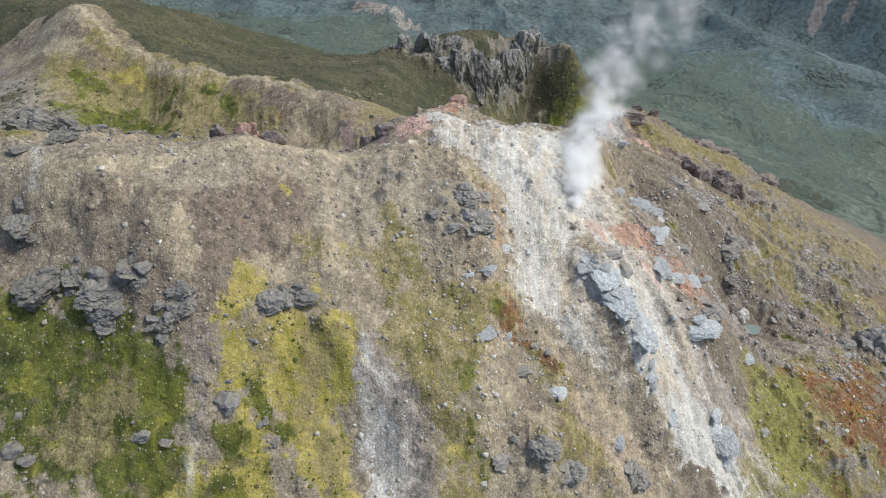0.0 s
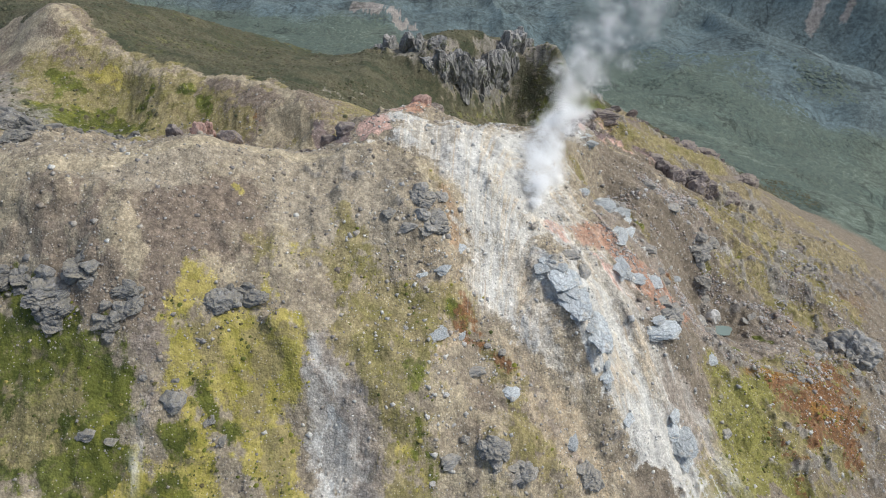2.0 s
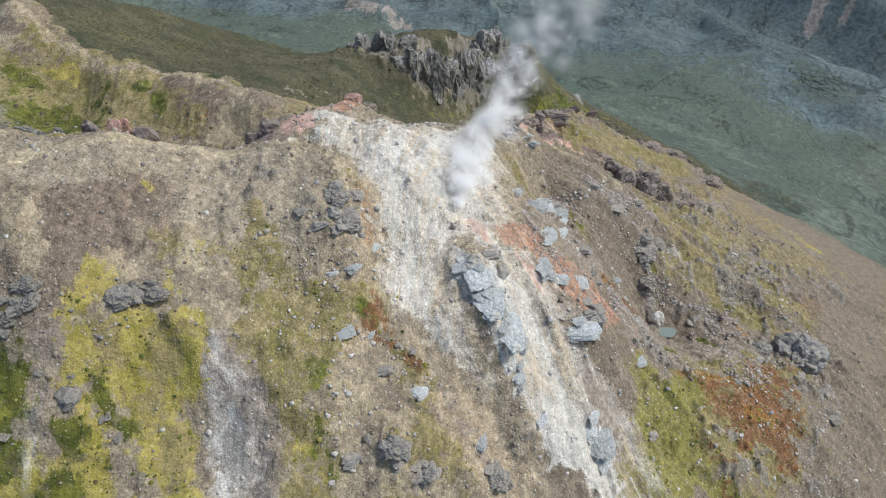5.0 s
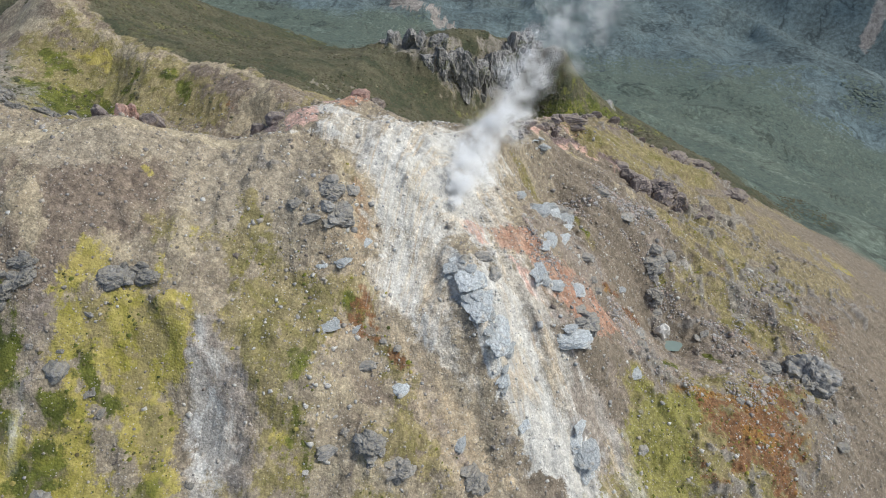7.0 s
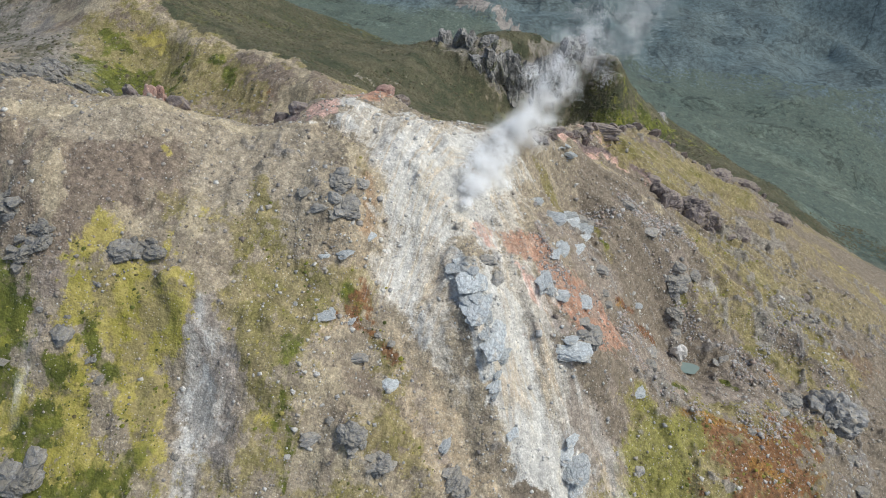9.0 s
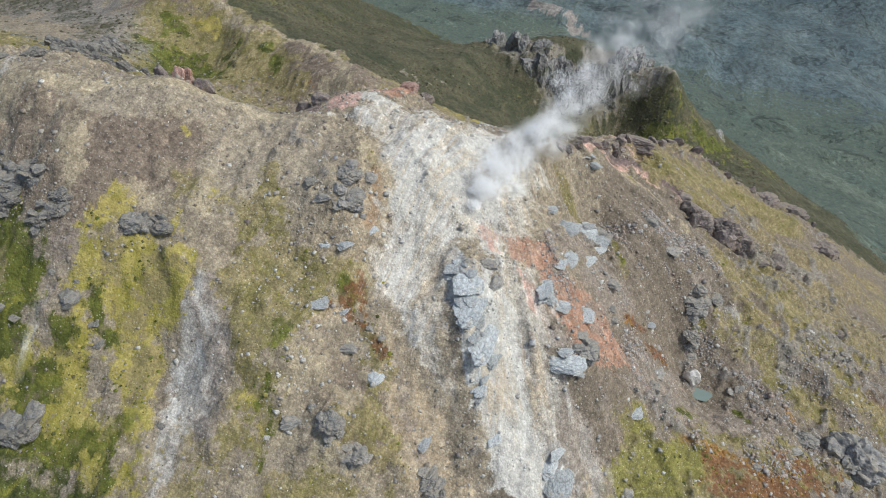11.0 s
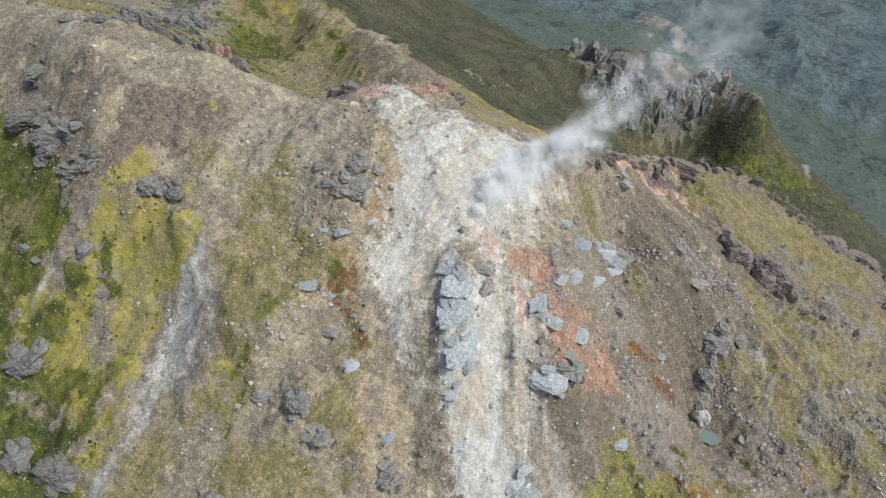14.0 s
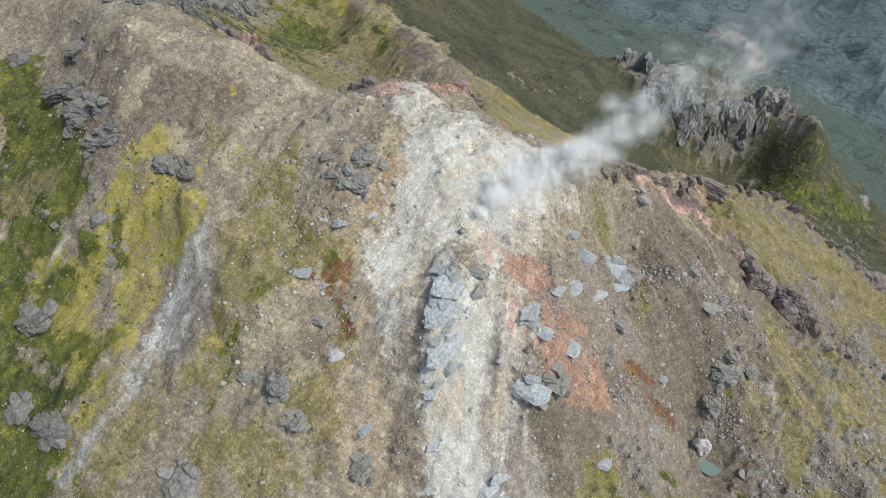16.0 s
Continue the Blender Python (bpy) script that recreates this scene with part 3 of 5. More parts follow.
    z("gravel", 1.1, 1, -36, 53.5, -35.5, 48, -34.5, 42)
    z("gravel", 1.1, 1.2, -24.5, 47, -25, 43.5)
    # the grey gully and its pale runnels
    patch("grey", 1.5, -12.5, 62.5, -8.5, 61, -5.5, 56.5, -3.5, 52.5, -2, 43.5, -12, 43.5, -13, 50, -13.5, 54, -12.5, 57)
    patch("gravel", 2, -12, 66.5, -8.5, 64, -2, 55, 1.5, 44, -4, 43.5, -5, 53.5, -8.5, 60.5, -12.5, 62.5)
    z("white", 0.28, 0.4, -13, 64, -12, 60.5, -10, 58.5, -7.5, 57.5)
    z("white", 0.47, 0.4, -9, 57, -10, 53.5, -12, 51)
    z("white", 0.38, 0.4, -12, 51.5, -11, 50, -12, 47, -9, 45.5, -7.5, 43.5)
    z("white", 0.23, 0.4, -8.5, 53.5, -7.5, 49.5, -7.5, 45.5)
    z("tan", 0.74, 1, -12, 69, -12.5, 64)
    z("maroon", 0.64, 0.8, -1, 55, 0, 53)
    # mottled moss and soil of the middle slope
    patch("olive", 3, -11, 73, -6, 77, 1.5, 76.5, 7.5, 71.5, 4, 60.5, 6, 53, 4.5, 44.5, 1.5, 44, -1, 52.5, -5, 59.5, -10.5, 64.5)
    patch("olive", 2.5, 1.5, 51.5, 6, 51, 7, 45, 0.5, 44)
    z("green", 0.66, 1.2, 3, 61, 4.5, 53, 3.5, 48)
    z("olive", 0.86, 1.5, -4.5, 76.5, -1.5, 70, 1.5, 62)
    z("moss", 0.76, 1.5, 3, 50, 5, 47)
    patch("olive", 1.5, 7, 76.5, 12, 75, 14, 70, 19, 66.5, 14.5, 68, 9.5, 70)
    z("green", 0.5, 0.8, 9.5, 73, 13, 70.5)
    z("rust", 0.5, 0.7, 10.5, 70.5, 14.5, 69)
    z("rust", 0.41, 0.6, 17.5, 67.5, 20, 66.5)
    z("maroon", 0.6, 0.8, 8.5, 75, 11.5, 72.5)
    patch("tan", 2, 6, 58, 11, 62, 19, 58, 17.5, 54, 11, 55.5, 6, 52.5)
    patch("ochre", 2.5, 5.5, 71, 8.5, 76.5, 14.5, 71, 12, 65.5, 7, 63)
    patch("olive", 2.5, 19, 65.5, 22, 61.5, 24.5, 53, 20, 46, 16, 47, 17, 54.5)
    patch("tan", 2, 7, 49, 21, 50, 26, 47.5, 6, 45)
    z("olive", 1, 1.5, 26.5, 54, 28, 47.5)
    patch("ochre", 2, 0.5, 80, 6.5, 82.5, 12, 80, 8.5, 75.5, 1.5, 75.5)
    # white altered ground: the cone, the scree below it and the long gully
    patch("pallor", 2, 2, 106.5, 11, 112, 27.5, 122.5, 34.5, 120.5, 37, 113, 35.5, 97.5, 28, 91, 23.5, 90.5, 13, 89, 12.5, 94.5, 8, 98.5, 3.5, 104)
    patch("white", 1.6, 7.5, 105.5, 17, 111, 27, 117.5, 33, 114.5, 32, 99, 26, 93, 19, 91.5, 13.5, 90.5, 13, 96)
    patch("white", 1.2, 14, 95.5, 24, 99, 24, 93.5, 16, 90)
    z("white", 0.77, 0.8, 0, 105.5, 5, 105, 10.5, 99, 13.5, 95)
    z("ochre", 1.1, 1.2, 2, 107.5, 7.5, 108, 10.5, 105.5)
    patch("ochre", 1.4, 1.5, 101.5, 7, 98, 12, 91, 13.5, 86.5, 10.5, 81, 8.5, 82.5, 8, 91.5, 5.5, 95.5)
    z("rustsoil", 0.52, 0.8, 8, 93.5, 10, 89, 10.5, 83.5)
    patch("pallor", 2, 13, 89, 23.5, 90.5, 27, 84, 28.5, 75, 32.5, 67.5, 35, 62.5, 30, 64, 23, 71, 16.5, 74, 13.5, 80.5)
    z("white", 1.3, 2, 16.5, 87.5, 18.5, 79, 23, 72)
    z("grey", 0.85, 1.5, 15, 87.5, 15, 81.5, 18, 77)
    z("ochre", 0.55, 0.9, 23, 90.5, 23.5, 85.5)
    z("ochre", 0.52, 0.9, 18, 74.5, 24.5, 67.5, 29.5, 62)
    z("ochre", 0.75, 1, 28.5, 75, 31, 68, 35, 62.5)
    patch("ochre", 2, 16.5, 73.5, 23, 70.5, 30.5, 63.5, 38, 56, 39.5, 50.5, 31.5, 48.5, 23.5, 55.5, 19.5, 63.5)
    z("gravel", 0.84, 1.2, 21.5, 66.5, 27, 59, 31, 55)
    patch("white", 1.3, 28.5, 95, 34.5, 96, 35, 86.5, 40.5, 79, 44.5, 74, 47, 69, 52.5, 63.5, 57.5, 59, 64, 55.5, 54.5, 53.5, 47.5, 56, 41.5, 60, 37, 64, 34.5, 69.5, 32.5, 74, 30.5, 84)
    patch("pallor", 2.5, 35.5, 93, 44.5, 87, 52, 78.5, 57.5, 73, 63, 65.5, 66.5, 56, 53, 53, 43, 59.5, 36, 65.5, 32, 74)
    patch("gravel", 2, 45.5, 85, 53.5, 78.5, 58.5, 74.5, 66.5, 70, 63, 59.5, 57, 62, 53, 67, 50.5, 73.5)
    z("gravel", 1.3, 1.5, 59, 80, 66, 76, 66.5, 70)
    z("pallor", 1.9, 2.5, 42.5, 75.5, 48.5, 70, 53.5, 66.5)
    z("pallor", 1.2, 2.5, 35, 94.5, 38, 86.5)
    patch("pallor", 1.6, -2.5, 106, 1, 112, 12, 116, 26, 122.5, 33, 120.5, 34.5, 109.5, 26, 93, 15.5, 89.5, 13.5, 97.5, 8, 99.5, 3, 103.5)
    z("white", 0.56, 0.7, -4, 104.5, 0, 105.5, 4, 103.5, 12.5, 97.5, 15, 94)
    z("white", 0.5, 0.6, 4.5, 117, 11.5, 118, 19, 117.5, 26, 122.5)
    patch("tan", 1.2, -0.5, 111.5, 6, 112, 9, 105.5, 6.5, 103, 2.5, 105.5)
    patch("white", 1.6, 14, 95.5, 23, 101, 26, 95, 22, 90.5, 15.5, 90)
    patch("white", 2, 13, 112, 24, 117.5, 30.5, 116, 27.5, 105, 17, 97.5)
    z("ochre", 0.71, 1, 11.5, 111, 16.5, 111.5)
    z("grass", 0.56, 1, -1.5, 103.5, 3.5, 100, 7, 94.5)
    patch("pink", 0.6, -9, 107.5, -8, 114, -4, 114, -3, 109.5, -4.5, 105.5)
    z("pink", 0.5, 0.5, -2.5, 116.5, 2, 120)
    z("dark", 1.6, 0.6, -12, 107, -28.5, 158)
    z("red", 1.2, 0.5, -25.5, 222, -22, 231, -16.5, 226)
    patch("pallor", 1.2, -3.5, 104, 0, 110.5, 3.5, 110.5, 9.5, 103.5, 14, 95.5, 9.5, 97.5, 3, 102)
    patch("tan", 1.5, 3, 102, 9.5, 97.5, 12.5, 91, 9.5, 89, 5, 93.5, -1, 101)
    # red and ochre stains below the vent
    patch("red", 0.9, 34, 96.5, 42.5, 100.5, 45.5, 98, 42.5, 95, 35.5, 92.5)
    patch("red", 1.3, 42.5, 95, 51.5, 99, 59, 96, 65, 93, 55, 81.5, 48.5, 85, 43, 90)
    z("ochre", 0.96, 1, 32, 100, 36.5, 99)
    z("pink", 1.2, 1, 29, 95.5, 32.5, 91.5)
    z("pink", 0.59, 1.5, 37.5, 90, 44.5, 85, 49, 80)
    z("red", 1, 1, 37, 96, 42.5, 95)
    z("red", 0.71, 1.6, 47, 98, 52.5, 96.5, 56, 94.5)
    z("ochre", 0.88, 1, 34.5, 96.5, 40.5, 90.5)
    z("ochre", 0.75, 1, 44, 85, 45.5, 82)
    z("pink", 0.6, 1.6, 55.5, 94, 60, 93.5)
    # the east flank
    patch("gravel", 2.5, 45, 109.5, 54, 117, 62, 111.5, 61.5, 98, 54, 98, 48.5, 102)
    patch("gravel", 2.5, 62, 96, 76, 109.5, 85, 88.5, 75, 85.5, 64.5, 86.5)
    patch("gravel", 2, 84.5, 106, 94, 113, 103, 100.5, 94.5, 88.5, 82.5, 83.5)
    patch("gravel", 2.5, 65, 136.5, 78, 131, 92, 126, 94, 118.5, 84.5, 123.5, 71.5, 127)
    z("grey", 1.4, 1.5, 83.5, 130.5, 91.5, 128, 94.5, 122)
    z("olive", 1.2, 1.2, 37.5, 126.5, 42, 125, 45, 124)
    z("green", 0.69, 0.7, 53.5, 123.5, 58, 118.5)
    z("olive", 1.2, 1, 53, 125.5, 58.5, 117.5)
    z("rust", 0.8, 0.8, 61, 103.5, 66, 109.5)
    z("rust", 1.1, 0.8, 67, 105.5, 72.5, 109.5)
    z("orange", 0.65, 0.5, 61, 102.5, 62.5, 104.5)
    z("green", 0.76, 0.7, 78.5, 121, 82.5, 122)
    z("green", 0.53, 0.6, 76.5, 93, 79, 93.5)
    z("green", 0.6, 0.6, 92, 108, 94.5, 104.5)
    z("olive", 1.2, 1.2, 78.5, 123, 87, 122.5)
    z("orange", 1.3, 0.6, 104.5, 114, 106.5, 111.5)
    patch("olive", 3, 74, 82, 82, 91, 90.5, 90.5, 89, 84.5, 75, 75.5)
    z("lime", 1.4, 1.5, 66.5, 72, 70, 76)
    z("orange", 0.81, 0.7, 81, 86.5, 89, 90, 95, 90.5)
    z("rust", 1.6, 1.2, 86.5, 86, 94.5, 89)
    patch("olive", 3, 83, 140.5, 94.5, 137, 107, 129, 119.5, 124.5, 128, 120, 128, 142, 116.5, 144.5, 102, 152.5, 95.5, 163.5)
    patch("olive", 2.5, 61.5, 157, 73, 168.5, 85, 162, 102, 157.5, 89.5, 148.5, 75.5, 153)
    patch("maroon", 1.5, 93.5, 134.5, 104, 139, 114.5, 139, 111.5, 135, 100, 132)
    patch("maroon", 1.5, 118, 137.5, 127.5, 136, 127.5, 125.5, 121.5, 129.5)
    z("maroon", 1.2, 1, 107, 177.5, 118.5, 172)
    patch("grass", 1.5, 80.5, 139, 89, 146.5, 102, 147.5, 99, 140, 87, 136.5)
    patch("grass", 1.8, 93, 171, 102, 163.5, 117, 167.5, 133.5, 171.5, 135, 187, 119, 178.5, 106, 184.5)
    z("grass", 1.2, 1, 90.5, 135.5, 103, 132.5, 116.5, 129.5, 126, 125)
    z("grass", 1.3, 1, 65.5, 169.5, 79, 184.5, 91, 179)
    z("scree", 2.5, 1.5, 104.5, 144.5, 120, 147.5)
    z("tan", 1.4, 1.2, 48.5, 149.5, 60, 148, 71, 140)
    z("pink", 1.1, 1, 43, 141, 54, 155, 68, 152.5)
    z("dark", 1.3, 0.8, 47.5, 152.5, 55.5, 156, 61.5, 157)
    z("dark", 1.5, 0.8, 71, 153, 80.5, 157.5, 86, 152)
    z("pink", 0.82, 0.7, 65.5, 157.5, 72.5, 157.5)
    patch("lime", 2, 67.5, 80.5, 82, 85.5, 80, 72, 86, 60.5, 65, 55.5, 68.5, 70.5)
    patch("olive", 3, 63.5, 81, 91, 92.5, 123, 106, 97.5, 62.5, 60.5, 54.5, 66.5, 70)
    patch("rust", 2, 84.5, 84.5, 100, 92, 117.5, 99, 103, 73.5, 91.5, 73.5, 85, 77)
    patch("rust", 1.2, 79.5, 71, 86, 67, 86.5, 63.5, 81.5, 65.5)
    z("orange", 0.95, 0.8, 78, 86, 91, 89.5, 98.5, 89.5)
    z("orange", 1.4, 1, 93.5, 80.5, 100.5, 80.5)
    z("maroon", 1.9, 1.2, 90.5, 81, 103, 87)
    z("grass", 1.1, 1, 80, 71, 88, 69, 97.5, 65)
    patch("gravel", 1.5, 68.5, 88.5, 95.5, 105, 113, 102, 106, 95.5, 85, 89, 71.5, 85)
    patch("grass", 2, 95, 164, 116, 173.5, 129, 162, 157, 160, 145, 143, 122, 143, 104.5, 147.5, 92, 153)
    z("grass", 1.4, 1, 70, 157, 79.5, 148, 87, 133, 99, 135.5)
    z("grass", 1.4, 1, 102, 133, 116, 132, 133.5, 124.5)
    patch("maroon", 1.5, 90, 132, 109, 139, 102, 133, 93, 130.5)
    patch("maroon", 1.5, 117, 134.5, 141, 135, 133.5, 124.5, 119.5, 126.5)
    patch("olive", 3, 86.5, 129.5, 110, 127.5, 128.5, 115, 123, 106, 107, 117, 87.5, 121.5)
    # the rose knob on the rim
    patch("pink", 0.6, -9, 112, -4.5, 114, -4, 109.5, -7.5, 103.5, -9.5, 108)
    patch("red", 0.6, -2.5, 260.5, 4.5, 268, 5.5, 121.5, 3, 117.5)
    z("dark", 1.9, 0.7, -21.5, 153, -17, 156.5, -14.5, 171.5)
    z("white", 0.45, 0.5, -7, 103.5, -2.5, 105.5, 0, 107)
    z("ochre", 0.8, 0.8, -4.5, 111, -5.5, 105)
    # the low west flank under the later path
    patch("green", 2.5, -87.5, 67, -80.5, 72, -55.5, 62, -40.5, 55, -39.5, 46.5, -39, 37, -40, 30.5)
    patch("moss", 2.5, -37, 37, -35, 44, -31, 52.5, -27.5, 52.5, -19.5, 43, -19, 34, -24.5, 26, -32.5, 31.5)
    z("moss", 2.4, 1.5, -17.5, 66, -14.5, 59, -19, 52.5, -17.5, 45, -12.5, 38, -12, 27, -10, 18.5)
    z("lime", 1, 1, -16, 62, -19, 53.5, -15, 41, -11.5, 36.5)
    patch("green", 2, -24, 16.5, -14, 25.5, -10, 26, -9.5, 19, -10.5, 15.5, -17.5, 11.5)
    patch("green", 2, -29, 24, -25.5, 31.5, -17.5, 31, -12.5, 28, -21.5, 24)
    z("green", 1.7, 1.5, -17, 40, -15, 32.5)
    patch("green", 2, -32, 32.5, -28, 35.5, -20, 33.5, -18, 28.5, -25.5, 26.5)
    z("moss", 1.2, 1.5, -19, 12.5, -18, 21, -14.5, 28.5)
    z("grey", 2.1, 1.2, -11.5, 62, -11.5, 55.5, -12, 48.5, -7.5, 39.5, -7.5, 28, -8, 20)
    z("white", 0.46, 0.4, -12, 52.5, -11, 48, -10, 44.5, -6, 42.5)
    patch("olive", 2.5, 5.5, 39.5, 16.5, 47.5, 23.5, 46.5, 27.5, 41.5, 17.5, 34)
    z("ochre", 1.7, 2, 14.5, 41.5, 23, 41)
    patch("olive", 2.5, -0.5, 53, 2, 58, 7.5, 58, 8.5, 48, 9.5, 40, 4, 42.5)
    z("green", 0.75, 1, 5, 52.5, 7, 47, 7, 42.5)
    patch("brown", 2, 9.5, 56.5, 12, 63, 22.5, 62.5, 30, 56.5, 26, 49, 18.5, 50)
    patch("rust", 1.2, 9.5, 69, 13.5, 72, 15, 69, 12.5, 67.5)
    # the crater behind the rim
    patch("olive", 3, -133, 192.5, -122, 196, -110, 196.5, -97, 193, -86.5, 186, -80, 174, -79.5, 165, -49, 100.5, -105, 169.5, -120, 164.5)
    patch("green", 2.5, -129.5, 185, -113.5, 177.5, -99, 181.5, -88, 173.5, -89.5, 166.5, -105.5, 165, -121, 167.5)
    patch("green", 2, -120.5, 188.5, -112.5, 192.5, -108.5, 186.5, -115, 181)
    patch("olive", 2.5, -118, 190.5, -106.5, 195, -94, 192.5, -91, 187.5, -104, 189.5, -112.5, 183.5)
    z("moss", 0.87, 2, -115.5, 189, -104.5, 193, -95, 191)
    patch("tan", 1.2, -101.5, 190, -91, 187.5, -91, 182.5, -96, 183)
    patch("olive", 2, -88, 190, -71.5, 189, -64, 172.5, -66.5, 166, -79, 165, -85, 179.5)
    patch("dusk", 1.5, -84.5, 192, -73, 194, -57, 184.5, -42, 181, -39.5, 173.5, -46.5, 169, -47, 161, -63, 166.5, -66.5, 177.5, -75.5, 185)
    patch("olive", 2, -68.5, 176, -50, 170, -49, 161.5, -64.5, 166.5)
    patch("tan", 1.2, -46.5, 168.5, -38, 170.5, -28, 160, -12.5, 106.5, -34, 155.5, -45, 158.5)
    patch("brown", 1.2, -35.5, 165, -29, 161, -13, 108.5, -29.5, 151.5)
    patch("scree", 2.5, -139.5, 218.5, -124.5, 209, -119.5, 201.5, -122, 196, -134, 194.5, -140.5, 208.5)
    patch("olive", 2, -118, 204.5, -107.5, 202, -94.5, 195, -106.5, 195.5, -117, 196.5)
    z("tan", 1.1, 1, -124, 210, -119, 205, -108, 203.5, -90.5, 194)
    z("green", 0.8, 1, -75.5, 184, -69, 178.5)
    z("rust", 0.55, 1, -50, 168, -47.5, 165.5)
    z("red", 1.2, 0.7, 1, 118, 3.5, 122, 6, 124.5)
    patch("pink", 0.6, -5, 106, -7, 111, -4.5, 113, -2, 107.5)
    z("white", 0.62, 0.6, -4.5, 113, 0.5, 113, 6.5, 116, 13, 117.5)
    z("dark", 1.2, 0.6, -23, 168, -16, 162.5, -8.5, 152.5)
    # the grassy lee slope behind the cone
    z("moss", 4, 2.5, -18, 182, -8, 192, 2, 204)
    z("grass", 5, 3, -14, 172, -6, 188, 0, 196)
    # the far side: ridge, lee slope, cliff and valley
    z("moss", 2.5, 2, -17, 47, -10, 35, -9, 27)
    z("moss", 6, 3, -20, 34, -42, 44)
    z("green", 10, 5, -24, 12, -14, 18, -30, 28)
    z("olive", 7, 4, -10, 34, -2, 26, 4, 18)
    z("green", 6, 4, -48, 36, -38, 30)
    z("olive", 10, 5, 64, 165, 82, 185, 109, 202)
    z("grass", 3, 2, 96, 186, 112, 173, 160, 228, 170, 196)
    z("dark", 2.2, 1.5, 60, 182, 73, 192, 92, 205, 112, 218, 132, 225)
    z("grass", 1.5, 1, 88, 174, 104, 167, 128, 174)
    z("grass", 5, 4, 117, 174, 158, 186, 162, 167)
    z("moss", 3, 3, 149, 221, 160, 193, 180, 198)
    z("scar", 26, 12, -110, 950, -90, 940)
    z("scar", 10, 8, -70, 935, -50, 900)
    z("scar", 16, 10, 640, 1075, 660, 1110, 690, 1150)
    z("scar", 7, 5, 690, 1060, 720, 1110)
    z("scar", 8, 5, 530, 1000, 545, 985)
    z("pink", 3, 2, 48, 165, 62, 158, 76, 154)
    z("dark", 4, 2, 62, 158, 88, 156, 102, 161)
    z("grass", 4, 3, 57, 173, 70, 196, 92, 206, 118, 222)
    z("grass", 6, 4, 130, 228, 157, 248, 200, 270)
    z("grass", 6, 4, 4, 150, 3, 170)
    z("moss", 7, 4, 3, 155, 5, 172, 10, 192)
    z("moss", 1.5, 3, 56, 288, 86, 308, 112, 330)
    z("green", 14, 8, 30, 270, 60, 290, 100, 315, 130, 340)
    z("tan", 1.2, 0.8, -122, 212, -112, 204, -100, 196, -87, 190, -64, 189, -48, 183, -40, 174, -34, 163)
    z("brown", 14, 6, -140, 200, -122, 206, -112, 200)
    z("tan", 4, 3, -140, 204, -130, 206)
    z("tan", 4, 2, -88, 178, -84, 174)
    z("tan", 3, 3, -40, 168, -34, 158, -30, 150)
    z("tan", 6, 3, -18, 276, -10, 274)
    z("brown", 10, 5, -52, 164, -30, 165, -62, 178)
    z("olive", 5, 5, -110, 190, -100, 178)
    z("rocky", 8, 3, -30, 303, -12, 286, 6, 279, 26, 291, 46, 318, 62, 316)
    z("grass", 4, 3, 102, 158, 124, 177, 148, 192, 179, 203)
    z("grass", 5, 4, 137, 187, 156, 193, 153, 164)
    z("brown", 2, 1.5, -31, 39, -29, 37)
    z("green", 3, 2, -34, 42, -34, 38)
    # the crater behind the rim: floor, scarp, the dark flank in the west
    z("tan", 3.6, 1.2, -96, 183, -90, 182)
    z("brown", 6, 3, -84, 175, -78, 180, -80, 186)
    z("brown", 5, 3, -81, 165, -66, 169)
    z("brown", 8, 3, -73, 187, -63, 183, -54, 178, -43, 170)
    z("olive", 5, 3, -66, 174, -56, 168)
    z("tan", 2.2, 1, -78, 192, -68, 191, -56, 186, -46, 181, -40, 175, -38, 168, -41, 164, -43, 158)
    z("tan", 2.5, 1.5, -42, 166, -46, 160)
    z("green", 1.2, 1.2, -72, 183, -65, 174)
    z("olive", 1.6, 1.2, -51, 171, -49, 163)
    z("green", 2, 1.5, -89, 179, -86, 186)
    z("green", 2, 1.5, -94, 173, -88, 170)
    z("tan", 2.2, 1.5, -122, 198, -112, 202, -106, 199, -97, 195, -90, 191)
    z("tan", 4, 2, -150, 204, -137, 200, -127, 199)
    z("slab", 2.3, 1, *RIB)
    z("slab", 1.5, 1, 53, 66, 54, 61)
    z("rocky", 16, 5, -240, 215, -175, 203, -160, 192)
    z("rocky", 12, 5, -160, 188, -143, 181, -120, 163, -106, 136)
    z("shrub", 8, 7, -112, 150, -98, 128, -88, 117)
    z("shrub", 6, 5, -98, 164, -90, 142, -84, 124)
    z("green", 9, 5, -102, 166, -92, 148, -86, 128)
    z("shrub", 14, 7, -240, 215, -178, 204)
    z("shrub", 9, 7, -170, 192, -140, 172, -122, 160, -108, 140)
    ZONES["rocky"] = np.maximum(0.8 * ZONES["rocky"], rocky(px, py)) * (1 - 0.9 * ZONES["white"]) * (1 - 0.7 * ZONES["lime"]) * (1 - 0.7 * ZONES["rust"])
    z("brown", 5, 4, -66, 76, -50, 70, -40, 66)
    bare = np.clip(np.maximum(ZONES["grey"], 0.7 * ZONES["tan"]), 0, 1)
    for name in ("moss", "green", "olive", "lime"):
        ZONES[name] = ZONES[name] * (1 - 0.9 * bare * (px < 30) * (py < 100))
    ZONES["east"] = step_up(px + fbm(px, py, 20, 2, 61) * 8, 36, 60)
    edge = np.interp(px, (-260, -150, -122, -87, -62, -40, -28, -15, 0, 20, 40, 70, 110, 160, 240), (205, 214, 215, 193, 192, 178, 172, 186, 206, 214, 208, 214, 228, 256, 300))
